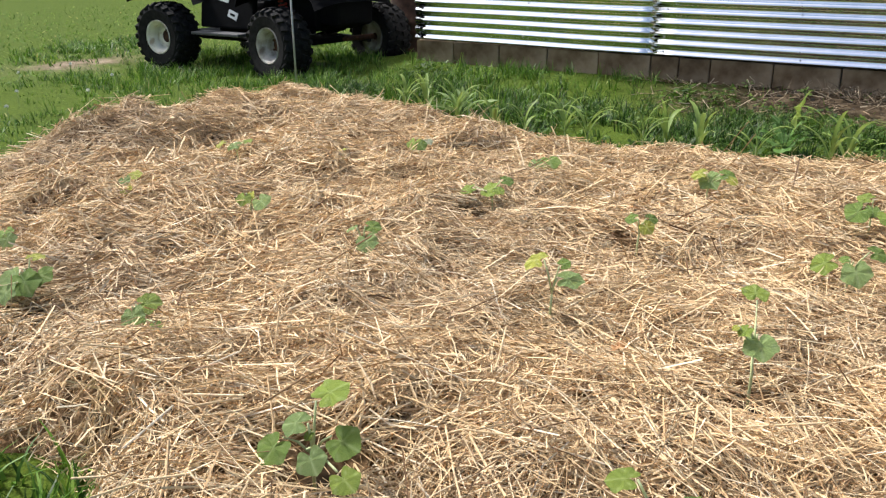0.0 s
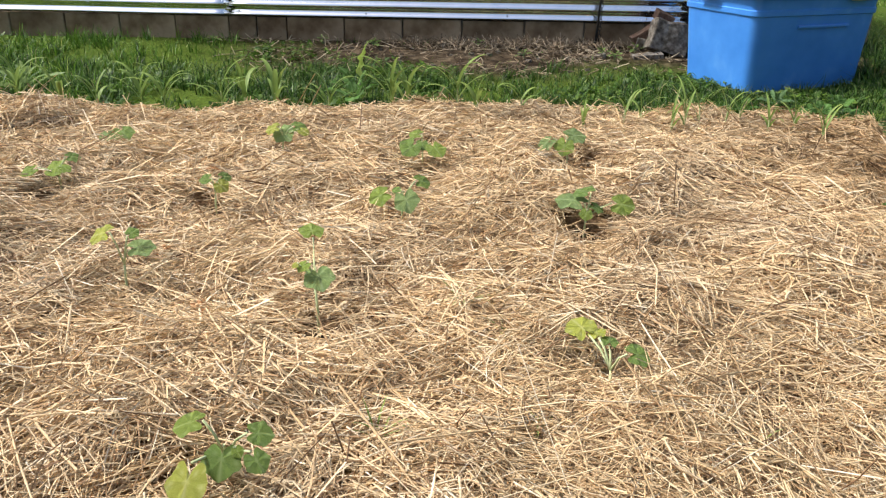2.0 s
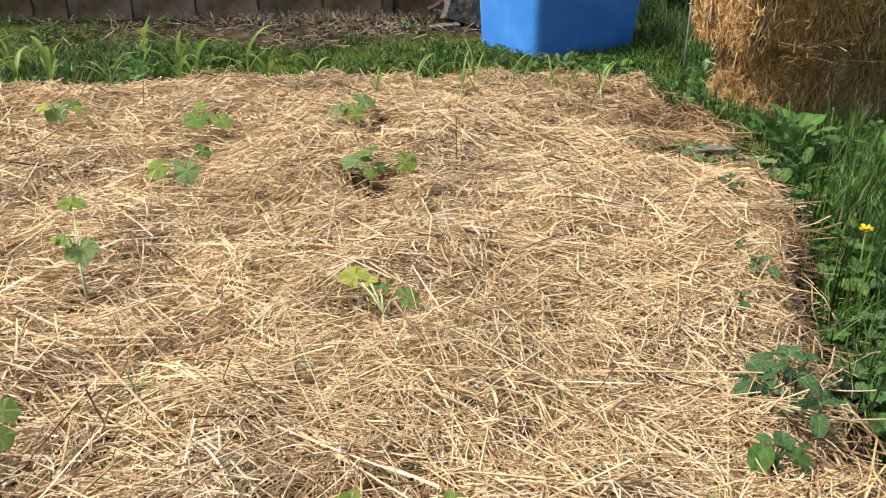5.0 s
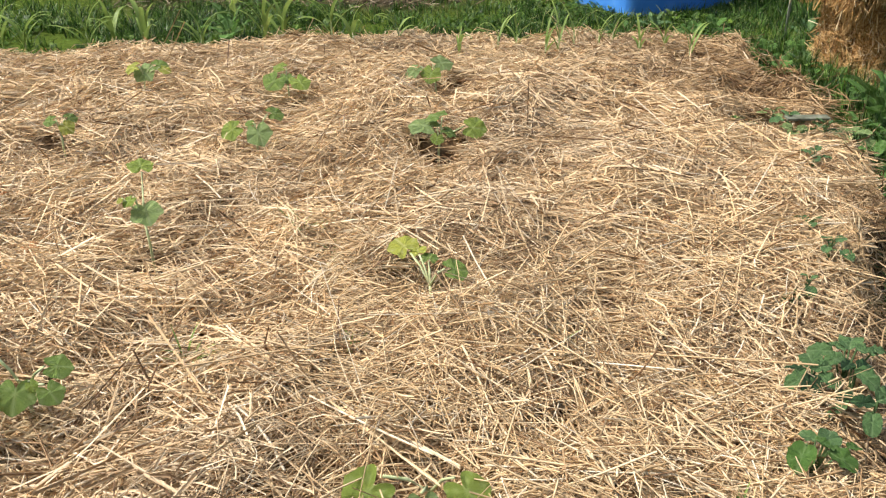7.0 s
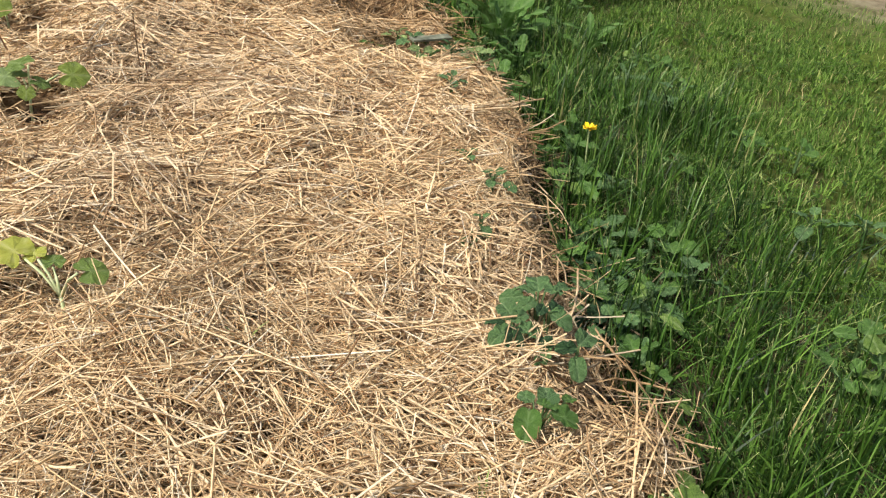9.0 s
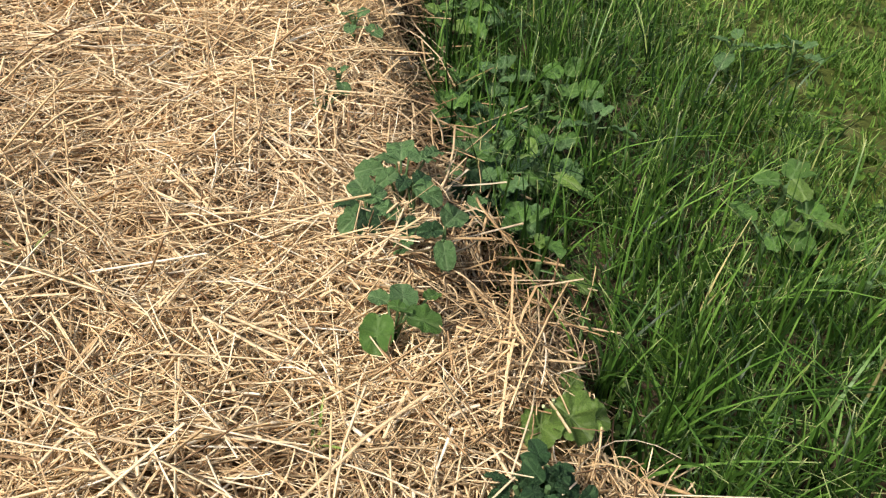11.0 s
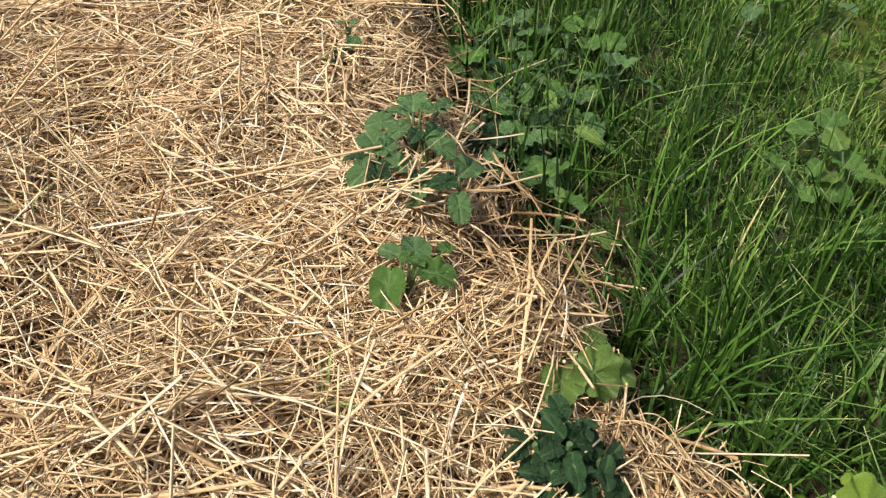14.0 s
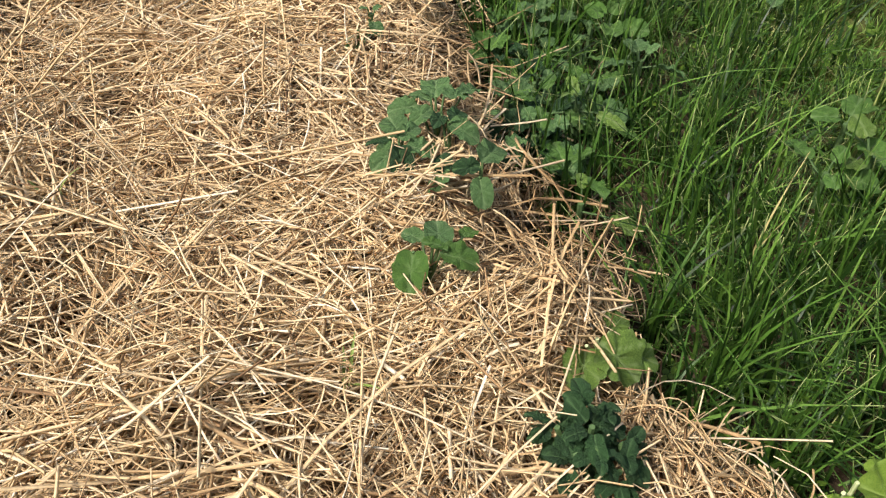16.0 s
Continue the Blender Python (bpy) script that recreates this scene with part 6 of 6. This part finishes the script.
MINT = "dark green crinkled potato shoot poking through straw"
sprig("potato_shoot", MINT, (1.235, 0.905), "ovate", (LEAF_DARK,), [(1.255, 0.942, 0.062, 60, 0.1, 0.056), (1.267, 0.912, 0.066, 0, 0.15, 0.044), (1.207, 0.937, 0.052, 150, 0.25, 0.041), (1.230, 0.935, 0.060, 115, 0.1, 0.036), (1.292, 0.920, 0.060, 20, 0.2, 0.038), (1.218, 0.911, 0.054, 190, 0.2, 0.036)])
sprig("potato_shoot", MINT, (1.232, 0.872), "ovate", (LEAF_DARK, LEAF_POTATO), [(1.226, 0.890, 0.058, 140, -0.3, 0.033), (1.222, 0.880, 0.066, 220, -0.2, 0.028), (1.242, 0.856, 0.058, -50, 0.25, 0.045), (1.246, 0.878, 0.062, 30, 0.1, 0.035)])
sprig("potato_shoot", MINT, (1.166, 0.866), "ovate", (LEAF_DARK, LEAF_DARK, LEAF_POTATO), [(1.172, 0.893, 0.062, 85, 0.0, 0.049), (1.178, 0.873, 0.066, 10, -0.2, 0.033), (1.155, 0.846, 0.054, -110, 0.35, 0.046), (1.144, 0.864, 0.050, 190, 0.35, 0.044), (1.184, 0.851, 0.056, -30, 0.2, 0.041), (1.150, 0.888, 0.052, 140, 0.1, 0.033)])
sprig("potato_shoot", MINT, (1.190, 0.806), "ovate", (LEAF_POTATO, LEAF_DARK), [(1.193, 0.822, 0.048, 70, -0.1, 0.036), (1.176, 0.801, 0.044, 200, 0.3, 0.033)])
sprig("potato_shoot", MINT, (1.212, 0.774), "ovate", (LEAF_DARK, LEAF_POTATO, LEAF_DARK), [(1.233, 0.788, 0.070, 30, 0.1, 0.049), (1.202, 0.786, 0.064, 150, 0.1, 0.033), (1.203, 0.757, 0.052, -110, 0.4, 0.038)])
sprig("broadleaf_weed", "green weed with round veined leaves in straw", (1.105, 0.705), "round", (LEAF_DOCK, LEAF_DOCK, LEAF_DARK), [(1.077, 0.688, 0.052, -125, 0.3, 0.046), (1.126, 0.678, 0.054, -35, 0.25, 0.044), (1.122, 0.714, 0.056, 60, 0.0, 0.040), (1.106, 0.700, 0.064, 150, -0.3, 0.020), (1.112, 0.694, 0.062, -60, -0.4, 0.018), (1.107, 0.738, 0.042, 120, 0.1, 0.026), (1.157, 0.712, 0.044, 20, 0.2, 0.024)], 0.128)
sprig("broadleaf_weed", "two small blue-green leaflets poking through straw", (1.248, 1.136), "round", (LEAF_DARK,), [(1.262, 1.142, 0.050, 15, 0.2, 0.030), (1.238, 1.128, 0.048, 190, 0.25, 0.034)], 0.115)
potato = thing("potato_plant", "very dark green potato seedling with crinkled leaves", "plant", pose(1.113, 0.462, on_bed(1.113, 0.462) + 0.012), "weeds")
r_ = random.Random(77)
for k, (dx, dy, h, n) in enumerate([(0.0, 0.0, 0.062, 9), (-0.022, -0.010, 0.052, 9), (0.022, -0.018, 0.045, 9), (0.004, -0.034, 0.040, 8), (0.016, 0.020, 0.055, 9), (-0.018, 0.020, 0.05, 8), (-0.006, -0.016, 0.058, 8)]):
    top = Vector((dx, dy, h))
    part("stem", rod([(0.2 * dx, 0.2 * dy, -0.04), (0.7 * dx, 0.7 * dy, 0.6 * h), top], 0.0028, 6), WEED_STEM, potato)
    for j in range(n):
        a = j * 2.4 + r_.uniform(-0.5, 0.5) + k
        t = j / n
        add_leaf(potato, "pointed" if j % 4 else "ovate", LEAF_POTATO, r_.randrange(3), top + Vector((0.006 * math.cos(a), 0.006 * math.sin(a), -0.02 * (1 - t) * r_.random())), a, r_.uniform(-0.2, 1.0) - 0.6 * t, r_.uniform(-0.6, 0.6), r_.uniform(0.020, 0.034) * (1 - 0.35 * t))
for name_, label_, x, y, z, mat, leaves in (
        ("lettuce_weed", "pale green lobed leaf weed with worn grey patch", 1.195, 0.545, 0.085, LEAF_MID, ((-0.018, 0.0, 0.016, -2.3, 0.2, 0.046), (-0.008, -0.002, 0.022, -1.2, 0.3, 0.056), (0.012, 0.004, 0.014, 0.3, -0.1, 0.028), (0.016, -0.022, 0.004, -0.5, 0.3, 0.036))),
        ("lettuce_weed", "bright lime green crinkled leaf weed in grass", 1.28, 0.328, 0.08, LEAF_LETTUCE, ((0.0, 0.0, 0.012, -0.9, 0.15, 0.058), (-0.016, 0.0, 0.01, -2.3, 0.3, 0.042), (0.016, -0.016, 0.0, 0.3, 0.3, 0.048)))):
    root = thing(name_, label_, "weed", pose(x, y, z), "weeds")
    for k, (dx, dy, h, head, tilt, size) in enumerate(leaves):
        part("leaf_stalk", rod([(0, 0, -0.07), (dx * 0.7, dy * 0.7, h * 0.5), (dx, dy, h)], 0.0018, 6), STEM, root)
        add_leaf(root, "round" if mat is LEAF_DOCK else "crinkled", mat, k % 3, (dx, dy, h), head, tilt, 0.15, size)
for k, (x, y, s, n, mat) in enumerate([(1.36, 1.26, 0.03, 6, LEAF_DARK), (1.28, 1.16, 0.026, 3, LEAF_DARK), (1.37, 1.37, 0.022, 5, LEAF_DARK), (1.55, 1.78, 0.035, 5, LEAF_DARK), (1.54, 2.26, 0.04, 3, LEAF_DOCK),
                                      (1.7, 2.3, 0.05, 6, LEAF_DARK), (1.67, 2.18, 0.05, 6, DUSTY), (1.71, 2.08, 0.055, 7, LEAF_DARK), (1.77, 2.04, 0.055, 7, DUSTY), (1.83, 2.11, 0.06, 7, LEAF_DARK), (1.68, 2.37, 0.045, 5, DUSTY)]):
    rosette("ground_weed", "small grey-green weed creeping out of straw", "weed", x, y, max(on_bed(x, y), 0.02) + 0.04, "round", mat, n, s, 240 + k, (-0.4, 0.2), 0.02)
rosette("dock_plant", "lush green dock plant with long glossy leaves", "plant", 2.02, 2.30, 0.05, "oval", LEAF_DOCK, 14, 0.19, 260, (-1.15, -0.45), 0.04)
rosette("dock_plant", "young green dock plant in long grass", "plant", 1.91, 2.03, 0.05, "oval", LEAF_DOCK, 9, 0.13, 261, (-0.9, -0.1), 0.02)
rosette("dock_plant", "young green dock plant in long grass", "plant", 2.28, 2.19, 0.03, "lance", LEAF_DOCK, 6, 0.14, 262, (-1.0, -0.3), 0.02)
dock = rosette("dock_plant", "upright green broad-leaved plant behind the straw", "plant", -0.33, 3.76, 0.05, "oval", LEAF_DOCK, 8, 0.17, 263, (-1.2, -0.3), 0.03)
add_leaf(dock, "oval", LEAF_LIME, 1, (0.02, 0.03, 0.10), 1.4, -1.35, 0.1, 0.20, "upright lime green leaf")
rosette("thistle_plant", "dusty grey-green leafy thistle behind the straw", "plant", -2.02, 3.86, 0.03, "lance", DUSTY, 12, 0.17, 264, (-1.2, -0.4), 0.03)
for k in range(52):
    r_ = random.Random(900 + k)
    y = r_.uniform(0.95, 3.0)
    x = float(right_edge(y)) + (r_.uniform(0.03, 0.22) if k < 34 else r_.uniform(0.25, 0.75))
    rosette("broadleaf_weed", "green broadleaf weed among long grass", "weed", x, y, float(ground_z(x, y)) + r_.uniform(0.02, 0.06), r_.choice(("round", "oval", "lobed", "round")), r_.choice((LEAF_DOCK, LEAF_DOCK, LEAF_DARK, LEAF_MID)), r_.randrange(4, 8), r_.uniform(0.035, 0.06), 300 + k, (-0.7, 0.1), 0.025, "broadleaf weeds in grass")
for k, (x, y, z, kind, mat, n, size) in enumerate([(1.335, 0.90, 0.035, "crinkled", LEAF_POTATO, 5, 0.055), (1.405, 0.925, 0.055, "oval", LEAF_DOCK, 5, 0.06), (1.37, 0.885, 0.045, "crinkled", LEAF_DARK, 5, 0.05), (1.45, 0.90, 0.06, "oval", LEAF_MID, 3, 0.05), (1.385, 0.97, 0.045, "crinkled", LEAF_DARK, 5, 0.045),
                                              (1.72, 0.687, 0.06, "round", LEAF_DOCK, 4, 0.055), (1.69, 0.624, 0.06, "lobed", LEAF_MID, 5, 0.055), (1.65, 0.506, 0.06, "oval", LEAF_DOCK, 4, 0.055), (1.62, 0.633, 0.055, "round", LEAF_DOCK, 4, 0.05), (1.345, 0.755, 0.035, "pointed", LEAF_MID, 2, 0.038), (1.7, 1.48, 0.06, "oval", LEAF_DOCK, 5, 0.10), (1.62, 1.33, 0.06, "oval", LEAF_DOCK, 4, 0.085), (1.72, 1.69, 0.06, "oval", LEAF_DOCK, 5, 0.10), (1.75, 1.87, 0.06, "oval", LEAF_DOCK, 5, 0.11), (1.86, 2.19, 0.06, "oval", LEAF_DOCK, 6, 0.11), (1.49, 1.14, 0.05, "crinkled", LEAF_DOCK, 4, 0.05)]):
    rosette("broadleaf_weed", "broad crinkled dark green weed at the straw's edge" if k < 5 else ("pale green round-leaved weed in the grass" if k < 10 else "glossy broad-leaved green weed at the straw's edge"), "weed", x, y, z, kind, mat, n, size, 360 + k, (-0.5, 0.25), 0.03, "broadleaf weeds in grass")
for k in range(16):
    r_ = random.Random(1100 + k)
    y = r_.uniform(0.80, 1.20)
    x = float(right_edge(y)) + r_.uniform(0.0, 0.13)
    rosette("broadleaf_weed", "dark green broadleaf weed crowding the straw's edge", "weed", x, y, float(ground_z(x, y)) + r_.uniform(0.015, 0.05), r_.choice(("round", "oval", "ovate")), r_.choice((LEAF_DOCK, LEAF_DARK, LEAF_DARK, LEAF_POTATO)), r_.randrange(4, 8), r_.uniform(0.035, 0.055), 700 + k, (-0.6, 0.15), 0.025, "broadleaf weeds in grass")
for k, (x, y, size) in enumerate([(1.68, 3.90, 0.09), (1.47, 3.72, 0.07), (1.77, 3.57, 0.08), (2.00, 3.42, 0.08), (1.96, 3.22, 0.09), (1.93, 2.98, 0.08), (2.06, 3.05, 0.10), (2.12, 3.25, 0.09), (1.90, 3.70, 0.08), (2.30, 3.62, 0.10)]):
    rosette("broadleaf_weed", "leafy green weed in shade between straw and bales", "weed", x, y, float(ground_z(x, y)) + 0.04, ("oval", "ovate", "lobed")[k % 3], LEAF_DOCK if k % 3 else LEAF_DARK, 7, size, 760 + k, (-1.1, -0.2), 0.03, "broadleaf weeds in grass")
for k in range(26):
    r_ = random.Random(1200 + k)
    x, y = r_.uniform(-3.0, 1.9), r_.uniform(5.15, 5.5) if k % 2 else r_.uniform(3.9, 4.5)
    rosette("wall_weed", "small green weed growing by the shed wall", "weed", x, y, float(ground_z(x, y)) + 0.02, r_.choice(("round", "pointed")), LEAF_GREEN, r_.randrange(5, 9), r_.uniform(0.03, 0.055), 400 + k, (-0.9, 0.0), 0.03, "weeds by the shed")


def tuft(x, y, n, tall, seed):
    r_ = random.Random(seed)
    bm = bmesh.new()
    for k in range(n):
        ribbon(bm, (r_.uniform(-0.01, 0.01), r_.uniform(-0.01, 0.01), -0.01), r_.uniform(0, 6.28), tall * r_.uniform(0.6, 1.2), 0.004, r_.uniform(0.5, 1.3), r_.uniform(0.3, 1.6), r_)
    ob = part("grass_tuft", bm, CORN, None)
    ob.location = (x, y, on_bed(x, y) + 0.03)
    tagged(ob, "small green grass tuft sprouting through straw", "grass", "grass tufts in the straw")


for k, (x, y, n, h) in enumerate([(0.32, 1.47, 10, 0.08), (0.40, 1.35, 7, 0.05), (0.21, 0.97, 9, 0.07), (0.47, 1.02, 5, 0.05), (0.976, 0.615, 3, 0.04), (0.812, 0.987, 4, 0.05), (0.42, 0.98, 4, 0.035)]):
    tuft(x, y, n, h, 500 + k)

# dandelions
for k, (x, y, h) in enumerate([(1.693, 1.41, 0.147), (2.799, 3.01, 0.16)]):
    root = thing("dandelion", "yellow dandelion flower on a thin stalk in grass", "flower", pose(x, y, 0))
    part("stalk", rod([(0.02, 0.01, 0), (0.008, 0.004, h * 0.6), (0, 0, h)], 0.0018, 6), STEM, root)
    bm = bmesh.new()
    r_ = random.Random(k)
    for j in range(60):
        a, L, up = r_.uniform(0, 6.28), r_.uniform(0.008, 0.017), r_.uniform(0.002, 0.010)
        d, s = Vector((math.cos(a), math.sin(a), 0)), Vector((-math.sin(a), math.cos(a), 0)) * 0.0018
        p = Vector((0, 0, h))
        q = [bm.verts.new(p - s), bm.verts.new(p + s), bm.verts.new(p + d * L + s + Vector((0, 0, up))), bm.verts.new(p + d * L - s + Vector((0, 0, up)))]
        bm.faces.new(q)
    part("bloom", bm, PETAL, root, "bright yellow bloom")

# curled dead leaves and a stick on the straw
DEAD, n_, l_, b_ = material("dead_leaf", rough=0.8)
l_.new(ramp(n_, l_, tex_noise(n_, l_, 60, 5), [(0.3, (0.20, 0.09, 0.03)), (0.7, (0.42, 0.22, 0.09))]), b_.inputs["Base Color"])
for k, (x, y, s) in enumerate([(-0.29, 1.475, 0.055), (-0.46, 1.755, 0.03), (-0.54, 2.41, 0.06)]):
    ob = new("dead_leaf", leaf_mesh("dead_leaf", DEAD, lobed_outline, FAN, 70 + k, 1.6, 0.12, 0.10))
    ob.matrix_world = pose(x, y, on_bed(x, y) + 0.045, 15, -10, 70 * k) @ Matrix.Scale(s, 4)
    tagged(ob, "curled brown dead leaf lying on straw", "dead leaf", "dead leaves on the straw")
OFFCUT, n_, l_, b_ = material("mossy_grey_wood", rough=0.9, spec=0.1)
l_.new(ramp(n_, l_, tex_noise(n_, l_, 40, 6), [(0.3, (0.07, 0.075, 0.05)), (0.7, (0.20, 0.21, 0.15))]), b_.inputs["Base Color"])
plank = part("wood_offcut", box(0.135, 0.032, 0.008, None, 0.002), OFFCUT, None)
plank.matrix_world = pose(1.745, 2.275, 0.085, 6, 1, 3)
tagged(plank, "weathered grey wood offcut at the bed's edge", "wood offcut")


# ---- white clover blossoms in the western grass ----
BLOSSOM, *_ = material("white_blossom", (0.80, 0.79, 0.72), 0.7)
for k, (x, y) in enumerate([(-4.05, 3.0), (-4.35, 2.75), (-4.6, 3.6), (-5.1, 3.25), (-5.6, 4.0), (-3.9, 2.4)]):
    root = thing("clover_flower", "small round white clover blossom in grass", "flower", pose(x, y, float(ground_z(x, y))), "clover blossoms")
    part("stalk", rod([(0, 0, -0.01), (0.003, 0, 0.05), (0, 0.002, 0.085)], 0.0015, 5), STEM, root)
    bm = bmesh.new()
    r_ = random.Random(40 + k)
    for j in range(46):
        a, e = r_.uniform(0, 6.28), r_.uniform(-0.5, 1.5)
        d = Vector((math.cos(a) * math.cos(e), math.sin(a) * math.cos(e), math.sin(e)))
        rod([Vector((0, 0, 0.088)) + d * 0.003, Vector((0, 0, 0.088)) + d * 0.012], 0.0022, 4, bm, 0.5)
    part("bloom", bm, BLOSSOM, root, "white bloom")
